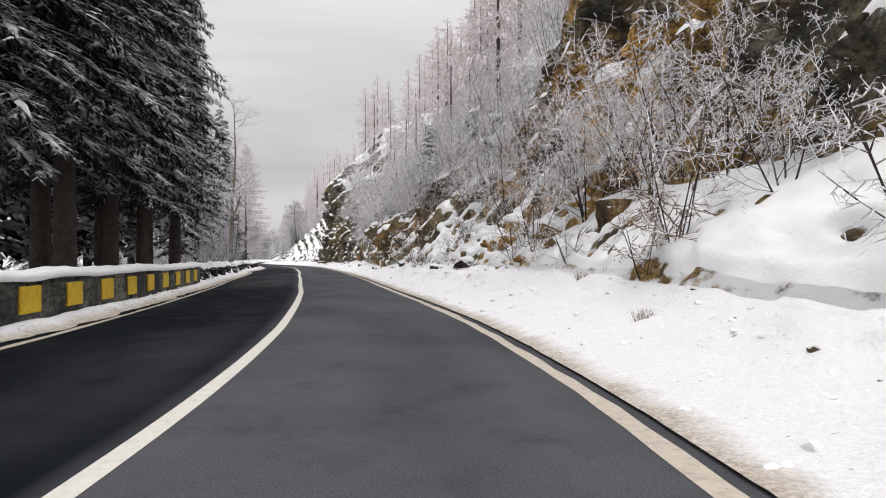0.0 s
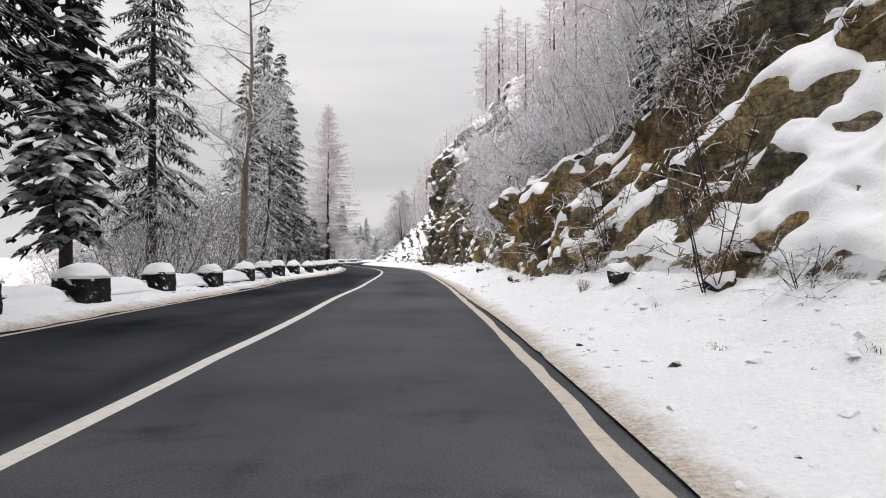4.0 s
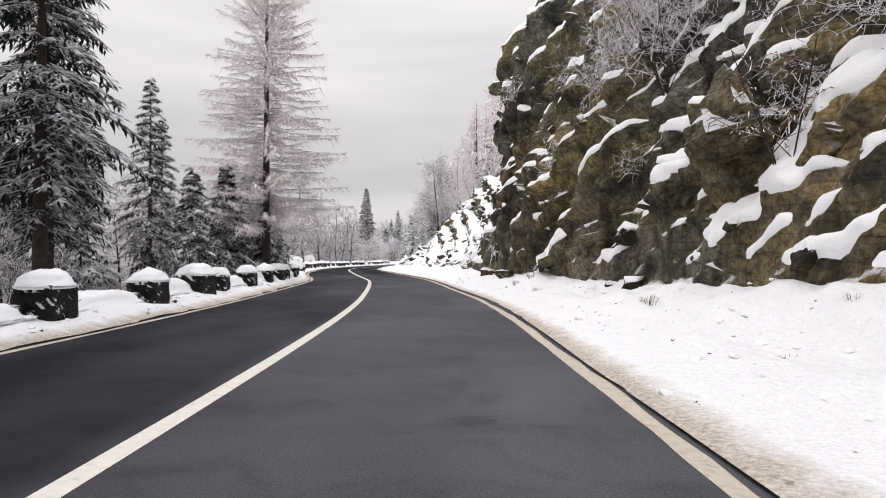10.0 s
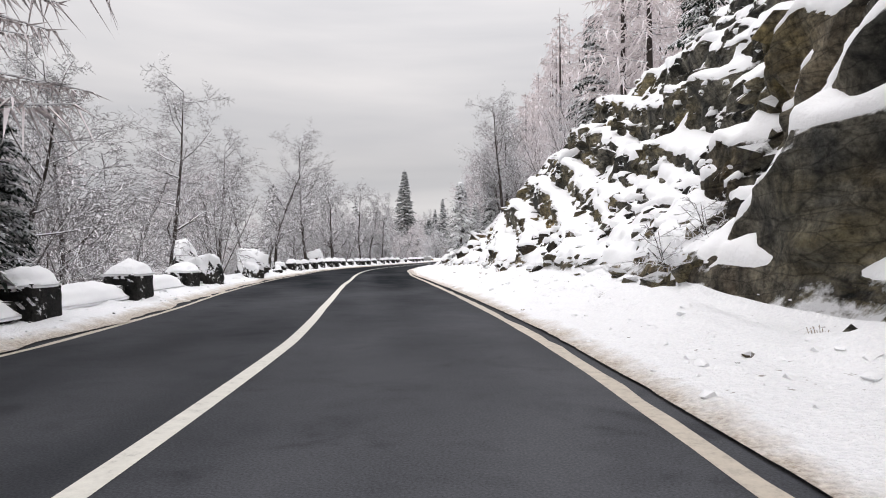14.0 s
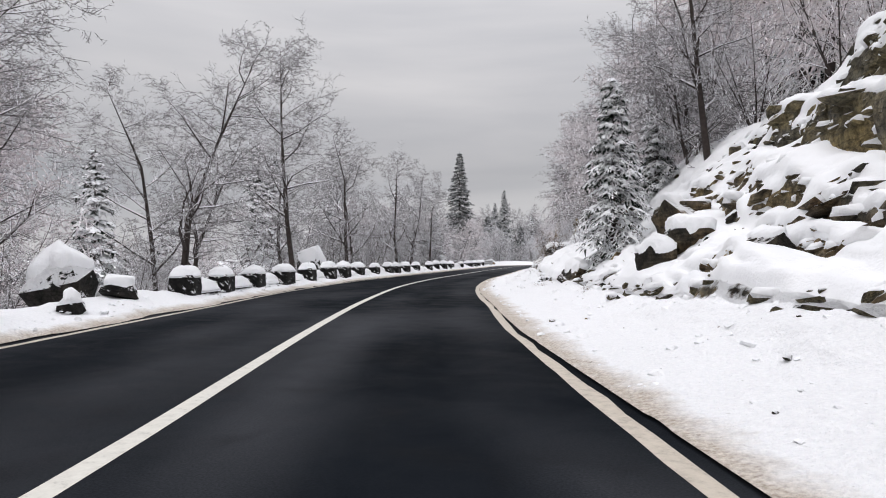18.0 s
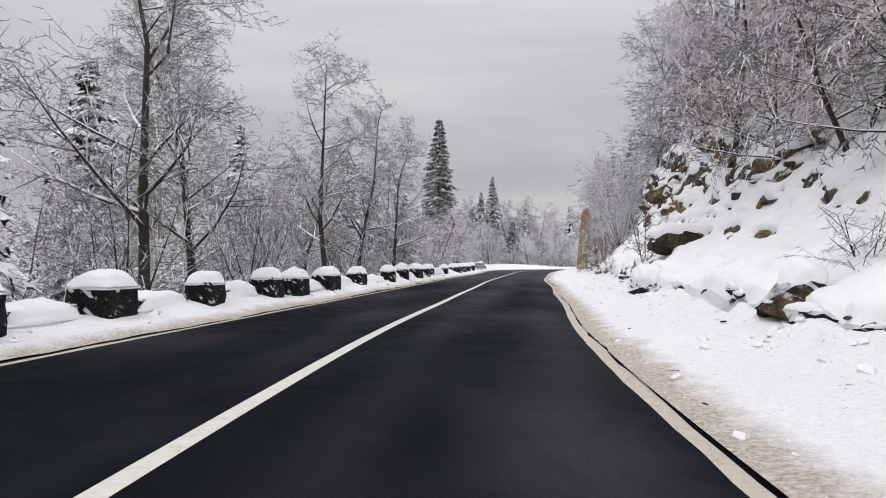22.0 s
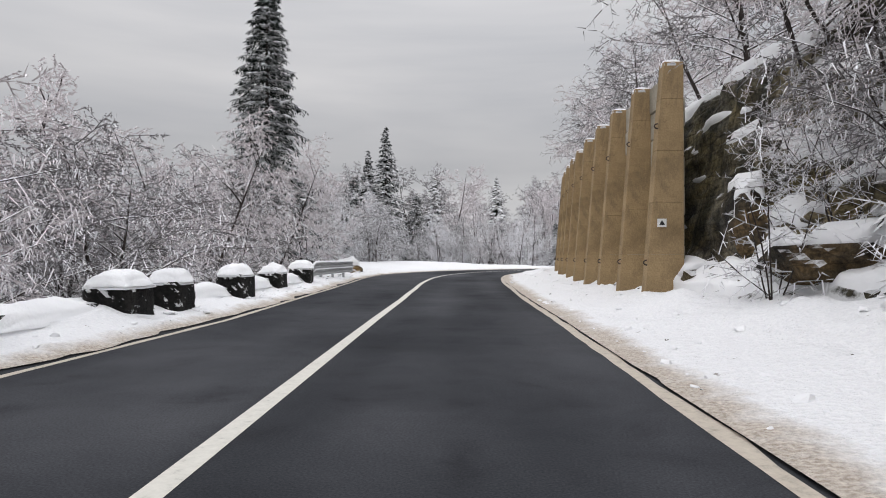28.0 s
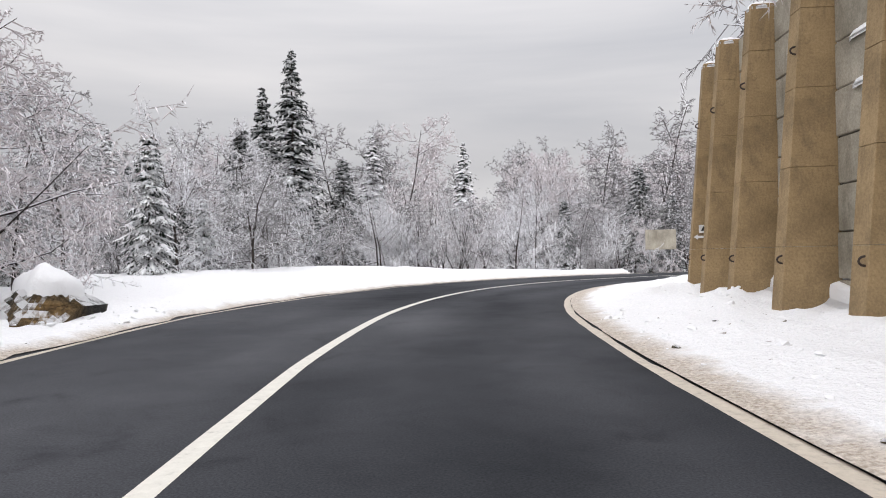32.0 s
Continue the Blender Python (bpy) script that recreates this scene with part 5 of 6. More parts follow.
# frosted thicket below the parapet and on the hill
thicket = [broadleaf("frosted_shrub", 91 + i, 3.4 + 0.6 * i, 2.3, "frosted bare shrub with white twigs", (TWIG, TWIG_PINK, TWIG)[i], kids=(7, 6, 5, 3), levels=5, stems=4, low=0.1, trunk_r=0.028, twig_r=0.0105, arch=0.12, category="shrub") for i in range(3)]
spots = []
for i in range(62):
    s = 50 + 175 * (i + RNG.random()) / 62
    d = -RNG.uniform(8.2, 17)
    if not (66 < s < 104 and d > -13):
        spots.append((s, d, RNG.uniform(0.8, 1.5)))
for i in range(80):
    s = 14 + 80 * (i + RNG.random()) / 80
    spots.append((s, RNG.uniform(6.0, 13), RNG.uniform(0.6, 1.15)))
for i in range(56):
    spots.append((24 + 70 * (i + RNG.random()) / 56, RNG.uniform(6.2, 9.8), RNG.uniform(0.6, 1.1)))
for i in range(46):
    spots.append((45 + 48 * (i + RNG.random()) / 46, RNG.uniform(5.9, 8.6), RNG.uniform(0.55, 1.0)))
spots += [(53.5, 6.0, 0.8), (55, 6.6, 0.9), (50.5, 7.2, 0.9), (57.5, 6.9, 1.0), (60, 6.2, 1.0), (66.5, 6.6, 0.9), (69, 7.0, 1.0), (72, 6.9, 0.8), (75.5, 7.2, 0.9), (62.5, 6.4, 1.1), (9.5, 6.2, 0.8), (12, 6.8, 0.9), (6.5, 7.5, 0.8)]
for i in range(44):
    s = 138 + 68 * (i + RNG.random()) / 44
    spots.append((s, RNG.uniform(8.0, 17), RNG.uniform(0.9, 1.5)))
spots += [(57, -10, 1.3), (61.5, -9.4, 1.4), (64, -11, 1.5), (67.5, -10, 1.5), (70.5, -11.5, 1.5), (73, -10.5, 1.3), (76.5, -11.5, 1.5), (63, -14, 1.6), (69, -15, 1.7), (75, -15, 1.6), (80, -13, 1.4)]
for i in range(16):
    spots.append((198 + 13.5 * (i + RNG.random()) / 16, RNG.uniform(6.4, 9), RNG.uniform(0.7, 1.1)))
grove(thicket, [q for q in spots if q[1] > 0], RNG)
undergrowth = [broadleaf("shrub", 95 + i, 3.5 + 0.6 * i, 2.3, "bare dark-twigged shrub dusted with snow", TWIG_DARK, kids=(7, 6, 5, 3), levels=5, stems=4, low=0.1, trunk_r=0.03, twig_r=0.0105, arch=0.1, category="shrub") for i in range(2)]
grove(undergrowth, [q for q in spots if q[1] < 0], RNG)

# the forest beyond the bend and across the valley
far_spruce = [spruce("spruce", 101 + i, 14 + 2 * i, 3.4, NEEDLES_SNOWY, "snow-covered spruce in the far forest", far=True, clear=0.03, whorl=0.62, per=5, twigs=2, droop=0.6, tw=0.2) for i in range(2)]
far_tree = [broadleaf("frosted_tree", 111 + i, 10.5 + i, 4.6, "white frosted tree in the far forest", TWIG_PINK if i else TWIG_DARK, kids=(17, 9, 7, 4), levels=5, low=0.1, trunk_r=0.13, flat=0.9, twig_r=0.03, crook=0.14) for i in range(2)]


def stand(proto, used, x, y, z, k):
    m = pose(x, y, z, 0, 0, RNG.uniform(0, 360))
    ob = copy_thing(proto, m) if used else proto
    ob.matrix_basis = m
    ob.scale = (k, k, k)


for i in range(200):
    a = RNG.uniform(-62, 52)
    r = RNG.uniform(46, 105)
    x, y = -64 + r * math.sin(radians(a)) * 1.2, 224 + r * math.cos(radians(a))
    if y < 262 and x > -64:
        y += 26
    j = 0 if RNG.random() < 0.15 else 1
    k = int(RNG.random() < 0.5)
    size = RNG.uniform(0.9, 1.45) * (0.62 if j == 0 else 1)
    proto = (far_spruce, far_tree)[j][k]
    stand(proto, proto.get("used", 0), x, y, float(ground_z(x, y)) - 0.2, size)
    proto["used"] = 1
for i in range(84):
    s, d = RNG.uniform(95, 225), -RNG.uniform(15, 42)
    x, y = at(s, d)
    j = 0 if RNG.random() < 0.18 else 1
    proto = (far_spruce, far_tree)[j][int(RNG.random() < 0.5)]
    stand(proto, 1, float(x), float(y), valley_at(s, d) - 0.3, RNG.uniform(0.8, 1.15))
for i in range(90):
    a, r = RNG.uniform(-60, 50), RNG.uniform(40, 64)
    x, y = -64 + r * math.sin(radians(a)) * 1.2, 224 + r * math.cos(radians(a))
    if y < 262 and x > -64:
        y += 26
    stand(far_tree[i % 2], 1, x, y, float(ground_z(x, y)) - 0.6, RNG.uniform(0.32, 0.6))
for proto in far_spruce + far_tree:
    del proto["used"]
for i in range(44):
    a, r = radians(-46 + 56 * (i + RNG.random()) / 44), RNG.uniform(43, 60)
    stand(thicket[i % 3], 1, -58 + r * math.sin(a), 218 + r * math.cos(a), -0.3, RNG.uniform(0.8, 1.5))
edge_tree = [broadleaf("woodland_tree", 121 + i, 7.6 + 1.2 * i, 4.4, "white frosted tree at the forest edge", TWIG if i else TWIG_DARK, kids=(16, 9, 7, 4), levels=5, low=0.06, trunk_r=0.09, flat=0.9, arch=0.3, twig_r=0.02, crook=0.14) for i in range(2)]
for i in range(80):
    s = RNG.uniform(231, 282)
    d = -RNG.uniform(15 if s < 258 else 11, 30)
    x, y = at(s, d)
    stand(edge_tree[i % 2], i > 1, float(x), float(y), (valley_at(s, d) if s < 258 else float(ground_z(x, y))) - 0.3, RNG.uniform(0.45, 1.0))


# ---- rocks and stones ----
def snow_cap(rng, w, l, h, n=11, flat=0.5):
    """A rounded pad of snow with an uneven rim, base at z 0."""
    u = np.linspace(-1, 1, n)
    X, Y = np.meshgrid(u, u, indexing="ij")
    edge = np.maximum(np.abs(X), np.abs(Y))
    top = h * (1 - np.minimum(1, 0.6 * edge + 0.4 * np.hypot(X, Y)) ** 2.6) ** flat * (0.82 + 0.2 * fractal(X * 1.7 + rng.random() * 9, Y * 1.7, int(rng.integers(99)), 3))
    over = 1 + 0.09 * fractal(X * 2 + 5, Y * 2, int(rng.integers(99)), 2)
    rr = np.hypot(X, Y)
    sq = np.where(rr > 0, edge / np.maximum(rr, 1e-6), 1)
    mixr = 0.35 + 0.65 * sq
    vt = np.stack([X * w / 2 * mixr ** 0.6 * over, Y * l / 2 * mixr ** 0.6 * over, np.maximum(top, 0) - 0.05 * (edge > 0.98) - 0.02], 2).reshape(-1, 3)
    vb = vt.copy()
    vb[:, 2] = np.minimum(vt[:, 2], 0.0) - 0.05
    f = grid_faces(n, n, True)
    g = grid_faces(n, n) + n * n
    rim = [i * n for i in range(n)] + [(n - 1) * n + j for j in range(1, n)] + [i * n + n - 1 for i in range(n - 2, -1, -1)] + [j for j in range(n - 2, 0, -1)]
    rim = np.array(rim)
    nx = np.roll(rim, -1)
    sides = np.stack([rim, nx, nx + n * n, rim + n * n], 1)
    return np.concatenate([vt, vb]), np.concatenate([f, g, sides])


def rough_block(rng, size, cuts):
    """An angular boulder: a hull, split finer and roughened."""
    hv_, hf_ = hull_block(rng, 17, 2.4)
    bm = bmesh.new()
    vs = [bm.verts.new(p) for p in hv_]
    for q in hf_:
        bm.faces.new([vs[k] for k in q])
    for _ in range(cuts):
        bmesh.ops.subdivide_edges(bm, edges=bm.edges[:], cuts=1, use_grid_fill=True)
    bmesh.ops.triangulate(bm, faces=bm.faces[:])
    bm.verts.index_update()
    v = np.array([x.co[:] for x in bm.verts])
    f = np.array([[x.index for x in p.verts] for p in bm.faces])
    bm.free()
    k = int(rng.integers(99))
    v = v * (1 + 0.06 * fractal(v[:, 0] * 2.6 + v[:, 2] * 2 + 9, v[:, 1] * 2.6 - v[:, 2] * 1.7, k, 4))[:, None]
    return v * np.asarray(size), f


def boulder(s, d, size, seed, label, snow=0.16, sink=0.25, turn=0.0, mat=None, cuts=8):
    rng = np.random.default_rng(seed)
    root = new("boulder")
    v, f = rough_block(rng, size, 3 if max(size) > 0.5 else 2)
    part("rock", (v, f), mat or ROCK_BOULDER, root)
    if snow:
        h = np.clip((v[:, 2] / size[2] - 0.3 + 0.3 * smooth_noise(v[:, 0] / size[0] * 3 + seed, v[:, 1] / size[1] * 3, seed)) / 0.3, 0, 1)
        h = h * h * (3 - 2 * h)
        if snow > 0.3:
            v = 0.4 * v + 0.6 * v / np.linalg.norm(v / np.asarray(size), axis=1)[:, None]
        vs = v * (0.84 + 0.19 * h)[:, None] + np.array([0, 0, 1.0]) * (snow * 1.1 * h)[:, None]
        part("snow", (vs, f), SNOW, root, "thick cap of fresh snow", True)
    root.matrix_basis = place(s, d, turn, None, size[2] * (1 - 2 * sink) * 0.5)
    return tagged(root, label, "boulder")


def box(w, l, h, taper=0.0, rng=None, rough=0.0, cut=5):
    """A block w across, l long, h high on z 0, with worn corners; taper narrows the foot."""
    n = cut
    bm = bmesh.new()
    bmesh.ops.create_cube(bm, size=1)
    bmesh.ops.subdivide_edges(bm, edges=bm.edges[:], cuts=n, use_grid_fill=True)
    v = np.array([x.co[:] for x in bm.verts])
    f = [[x.index for x in p.verts] for p in bm.faces]
    bm.free()
    e = np.sort(np.abs(v), 1)[:, 1:]
    v = v * (1 - 0.09 * np.clip((e.sum(1) - 0.86) / 0.14, 0, 1))[:, None]
    if rng is not None and rough:
        k = rng.random() * 50
        v = v * (1 + rough * fractal(v[:, 0] * 7 + v[:, 2] * 4.3 + k, v[:, 1] * 7 - v[:, 2] * 5.3, 5, 4)[:, None])
    z = v[:, 2] + 0.5
    return np.stack([v[:, 0] * w * (1 - taper * (1 - z)), v[:, 1] * l * (1 - taper * (1 - z)), z * h], 1), np.array(f)


def parapet_block(seed, w=0.75, l=1.05, h=0.8, snow=0.25):
    rng = np.random.default_rng(seed)
    root = new("parapet_block")
    part("stone", box(w, l, h, -0.07, rng, 0.035, 9), ROCK_BLACK, root)
    vv, ff = snow_cap(rng, w * 1.1, l * 1.07, snow * 1.15, 15, 0.55)
    part("snow", (vv + [0, 0, h + 0.015], ff), SNOW, root, "rounded cap of fresh snow", True)
    return tagged(root, "dark stone parapet block with a white snow cap", "parapet block", "blocks of the parapet")


def low_wall(seed, l=2.6, w=0.5, h=0.5, snow=0.18):
    rng = np.random.default_rng(seed)
    root = new("parapet_wall")
    part("stone", box(w, l, h, 0.0, rng, 0.05, 9), ROCK_BLACK, root)
    vv, ff = snow_cap(rng, w * 1.75, l * 1.06, snow + 0.16, 21, 0.55)
    part("snow", (vv + [-0.06, 0, h - 0.16], ff), SNOW, root, "snow piled along the wall's top", True)
    return tagged(root, "low dark wall between parapet blocks under snow", "wall", "low walls of the parapet")


BLOCKS = [33.2, 36.4, 39.2, 43.1, 47.3, 51.6, 57.3, 61.9, 65.0, 69.3, 73.2, 76.9, 78.8, 82.4, 86.8, 90.3, 92.3, 96.8, 100.4, 103.2, 105.4, 110.0, 115.0, 120.6, 145.0, 148.0, 151.0, 154.1, 157.3, 160.5, 163.3, 166.2, 169.3, 172.5,
          174.0, 177.5, 181.0, 186.1, 189.8, 193.8, 197.4, 199.2, 204.8, 208.5, 210.2, 214.3, 218.3, 222.4]
protos = [parapet_block(201 + i, 0.72 + 0.04 * i, 0.98 + 0.05 * i) for i in range(4)]
walls = [low_wall(211 + i) for i in range(3)]
used_b, used_w = set(), set()
for i, s in enumerate(BLOCKS):
    rb = np.random.default_rng(i + 500)
    d = float(l_line(np.array([s]))[0]) - 1.22 + rb.normal(0, 0.05)
    j = i % 4
    plant(protos[j], j not in used_b, s, d, rb.normal(0, 4), rb.uniform(0.84, 0.97), 0, 0.05)
    used_b.add(j)
    if i + 1 < len(BLOCKS) and 2.2 < BLOCKS[i + 1] - s < 6.2:
        m = (s + BLOCKS[i + 1]) / 2
        j = i % 3
        ob = plant(walls[j], j not in used_w, m, float(l_line(np.array([m]))[0]) - 1.42, rb.normal(0, 1.5), 1, 0, 0.0)
        ob.scale = (1, (BLOCKS[i + 1] - s - 1.05) / 2.6, rb.uniform(0.85, 1.1))
        used_w.add(j)

# the older stretch: a closed rubble parapet with yellow fields
OLD0, OLD1 = -10.0, 30.4
wl = np.arange(OLD0, OLD1, 0.25)
rows = []
for dd, z in ((0.72, -0.1), (0.7, 0.3), (0.69, 0.62), (0.7, 0.86), (0.95, 0.88), (1.2, 0.86), (1.22, 0.3), (1.24, -0.6)):
    x, y = at(wl, l_line(wl) - dd - 0.02 * fractal(wl * 2.2, wl * 0 + z * 9, 7, 3))
    rows.append(np.stack([x, y, z + 0.015 * smooth_noise(wl * 2, wl * 0 + dd, 3)], 1))
old = new("rubble_parapet")
part("wall", (np.stack(rows, 1).reshape(-1, 3), grid_faces(len(wl), len(rows))), ROCK_GREY, old)
rows = []
for dd, z in ((0.66, 0.85), (0.64, 0.93), (0.75, 1.01), (0.95, 1.05), (1.15, 1.01), (1.26, 0.93), (1.24, 0.85)):
    x, y = at(wl, l_line(wl) - dd + 0.03 * fractal(wl * 1.3, wl * 0 + dd, 9, 3))
    rows.append(np.stack([x, y, z + 0.03 * fractal(wl * 0.9, wl * 0 + dd, 13, 3)], 1))
part("snow", (np.stack(rows, 1).reshape(-1, 3), grid_faces(len(wl), len(rows))), SNOW, old, "snow lying along the coping", True)
for i, s in enumerate(np.arange(-8.4, 30, 2.05)):
    q = s + np.linspace(-0.42, 0.42, 4)
    rows = []
    for z in (0.3, 0.46, 0.62, 0.76):
        x, y = at(q, l_line(q) - 0.66)
        rows.append(np.stack([x, y, np.full_like(x, z)], 1))
    g = np.stack(rows, 1).reshape(-1, 3)
    back = g.copy()
    bx, by = at(q, l_line(q) - 0.69)
    back[:, 0], back[:, 1] = np.repeat(bx, 4), np.repeat(by, 4)
    part("yellow_field", join([(g, grid_faces(4, 4)), (back, grid_faces(4, 4, True))]), YELLOW, old, "square of chipped yellow paint")
tagged(old, "grey rubble parapet with painted yellow squares and snow", "parapet")

# boulders
boulder(124.0, -7.0, (0.85, 1.05, 0.72), 301, "large dark boulder under a thick sheet of snow", 0.2, 0.2, 20, ROCK_BLACK)
boulder(126.4, -8.2, (0.95, 1.05, 1.3), 302, "tall pointed dark boulder half buried in snow", 0.1, 0.2, 40, ROCK_BLACK)
boulder(132.2, -6.7, (0.6, 0.75, 0.46), 303, "low dark boulder under a snow cap", 0.16, 0.22, 10, ROCK_BLACK)
boulder(135.5, -7.5, (1.0, 1.2, 0.72), 304, "boulder buried under a smooth mound of drifted snow", 0.34, 0.22, 60, ROCK_BLACK)
boulder(137.1, -7.1, (0.34, 0.42, 0.6), 305, "upright dark stone beside a snow mound", 0.08, 0.2, 0, ROCK_BLACK)
boulder(139.6, -6.7, (0.3, 0.38, 0.24), 319, "small dark stone under a snow cap", 0.1, 0.2, 30, ROCK_BLACK)
boulder(142.0, -7.0, (0.36, 0.46, 0.3), 320, "small dark stone showing through the snow", 0.12, 0.2, 70, ROCK_BLACK)
boulder(144.0, -9.3, (1.0, 1.2, 1.1), 321, "large snowed-in rock behind the parapet", 0.22, 0.15, 15, ROCK_BLACK)
boulder(164.6, -8.6, (0.8, 1.3, 1.2), 322, "large snowed-in rock behind the parapet", 0.25, 0.1, 50, ROCK_BLACK)
boulder(146.8, 4.1, (0.62, 0.75, 0.42), 306, "yellow-brown boulder with a rounded snow cap", 0.17, 0.15, 30)
boulder(141.6, 4.9, (0.45, 0.5, 0.55), 307, "dark brown broken rock in the snow slope", 0.1, 0.2, 70)
boulder(143.6, 6.2, (0.8, 1.1, 0.75), 308, "brown rock ledge with thick snow on top", 0.16, 0.2, 15)
boulder(141.6, 5.6, (0.5, 0.7, 0.45), 309, "large brown rock with thick snow", 0.2, 0.15, 40)
boulder(175.8, 4.3, (0.6, 0.75, 0.5), 310, "dark angular boulder leaning in the snow", 0.15, 0.2, 25, ROCK_BLACK)
boulder(178.2, 5.9, (0.9, 1.2, 0.6), 311, "dark rock outcrop under snow", 0.18, 0.25, 70)
boulder(165.6, 4.3, (0.5, 0.6, 0.5), 312, "dark rock at the foot of the snow slope", 0.12, 0.25, 5)
boulder(208.7, 6.1, (1.1, 1.8, 0.52), 313, "long brown boulder with lichen and thick snow", 0.27, 0.25, 8)
boulder(211.3, 6.1, (0.42, 0.9, 0.95), 314, "slab of rock leaning on edge with a strip of snow", 0.08, 0.2, 12)
boulder(237.9, -8.1, (0.95, 1.5, 0.6), 315, "mossy boulder under a flat snow cap", 0.2, 0.36, 20)
boulder(124.2, 4.2, (0.16, 0.2, 0.17), 316, "small brown stone lying on the snow", 0, 0.2, 0)
boulder(102.6, 4.0, (0.35, 0.45, 0.28), 317, "dark wet stone at the cliff's foot", 0.06, 0.2, 0)
boulder(98.0, 4.0, (0.5, 0.4, 0.35), 318, "dark wet stone at the cliff's foot", 0, 0.2, 50)
for i in range(26):
    rb = np.random.default_rng(700 + i)
    s = float(rb.uniform(108, 140) if i < 16 else rb.uniform(20, 100))
    k = float(rb.uniform(0.18, 0.42))
    boulder(s, float(r_line(np.array([s]))[0]) + float(rb.uniform(2.4, 4.2)), (k, k * 1.3, k * 0.8), 720 + i, "broken stone fallen from the cliff, capped with snow", 0.07, 0.25, float(rb.uniform(0, 180)))


# stones in the cut above the verge
for i in range(44):
    rb = np.random.default_rng(800 + i)
    s = float(rb.uniform(151, 172) if i < 30 else rb.uniform(172, 200))
    k = float(rb.uniform(0.07, 0.2))
    boulder(s, float(np.interp(s, [150, 172, 200], [3.5, 4.4, 4.8])) + (float(rb.normal(0, 0.12)) if i < 22 else float(rb.uniform(0.4, 2.6))), (k, k * 1.7, k * 0.8), 840 + i, "dark stone showing in the snow slope", 0.03, 0.25, float(rb.normal(0, 25)), ROCK_BLACK)


# ---- the retaining wall ----
BUTTRESS = [213.7, 216.3, 219.0, 221.6, 224.5, 227.4, 230.0, 232.5, 235.0, 237.4, 239.8, 242.2, 244.4]
WALL_D, WALL_H = 5.42, 5.9


def prism(profile, y0, y1):
    """A profile of (x, z) drawn out from y0 to y1."""
    n = len(profile)
    v = [(x, y0, z) for x, z in profile] + [(x, y1, z) for x, z in profile]
    return v, [tuple(range(n)), tuple(range(2 * n - 1, n - 1, -1))] + [(i, i + n, (i + 1) % n + n, (i + 1) % n) for i in range(n)]


def bevelled(vf, width=0.03):
    bm = bmesh.new()
    vs = [bm.verts.new(v) for v in vf[0]]
    for f in vf[1]:
        bm.faces.new([vs[i] for i in f])
    bmesh.ops.recalc_face_normals(bm, faces=bm.faces[:])
    bmesh.ops.bevel(bm, geom=bm.edges[:], offset=width, segments=1, affect="EDGES")
    v = [x.co[:] for x in bm.verts]
    bm.verts.index_update()
    f = [tuple(x.index for x in p.verts) for p in bm.faces]
    bm.free()
    return v, f


def buttress():
    root = new("buttress")
    z0 = -0.1
    steps = [z0, 1.25, 2.5, 3.75, 5.0, WALL_H]
    for a, b in zip(steps, steps[1:]):
        fa, fb = -0.8 + 0.5 * (a - z0) / 6, -0.8 + 0.5 * (b - z0) / 6
        part("concrete_lift", bevelled(prism([(fa, a + 0.003), (0.16, a + 0.003), (0.16, b - 0.003), (fb, b - 0.003)], -0.19, 0.19), 0.006), CONCRETE, root)
    rng = np.random.default_rng(5)
    vv, ff = snow_cap(rng, 0.46, 0.4, 0.09, 11, 0.5)
    part("snow", (vv + [-0.08, 0, WALL_H + 0.02], ff), SNOW, root, "snow cap on the buttress", True)
    for z in (1.05, 4.35):
        x = -0.8 + 0.5 * z / 6
        arc = [(x - 0.08 * math.sin(t), 0.0, z + 0.06 * math.cos(t)) for t in np.linspace(0, math.pi, 7)]
        ring = []
        for (px, _, pz), u in zip(arc, np.linspace(0, math.pi, 7)):
            for g in np.linspace(0, 2 * math.pi, 7)[:-1]:
                ring.append((px - 0.016 * math.cos(g) * math.sin(u), -0.12 + 0.016 * math.sin(g), pz + 0.016 * math.cos(g) * math.cos(u)))
        bent = [(6 * m + n_, 6 * m + (n_ + 1) % 6, 6 * m + 6 + (n_ + 1) % 6, 6 * m + 6 + n_) for m in range(6) for n_ in range(6)]
        part("lifting_ring", (ring, bent), IRON, root, "rusty iron lifting ring")
    return tagged(root, "tapered brown concrete buttress with snow on its edges", "buttress", "buttresses of the retaining wall")


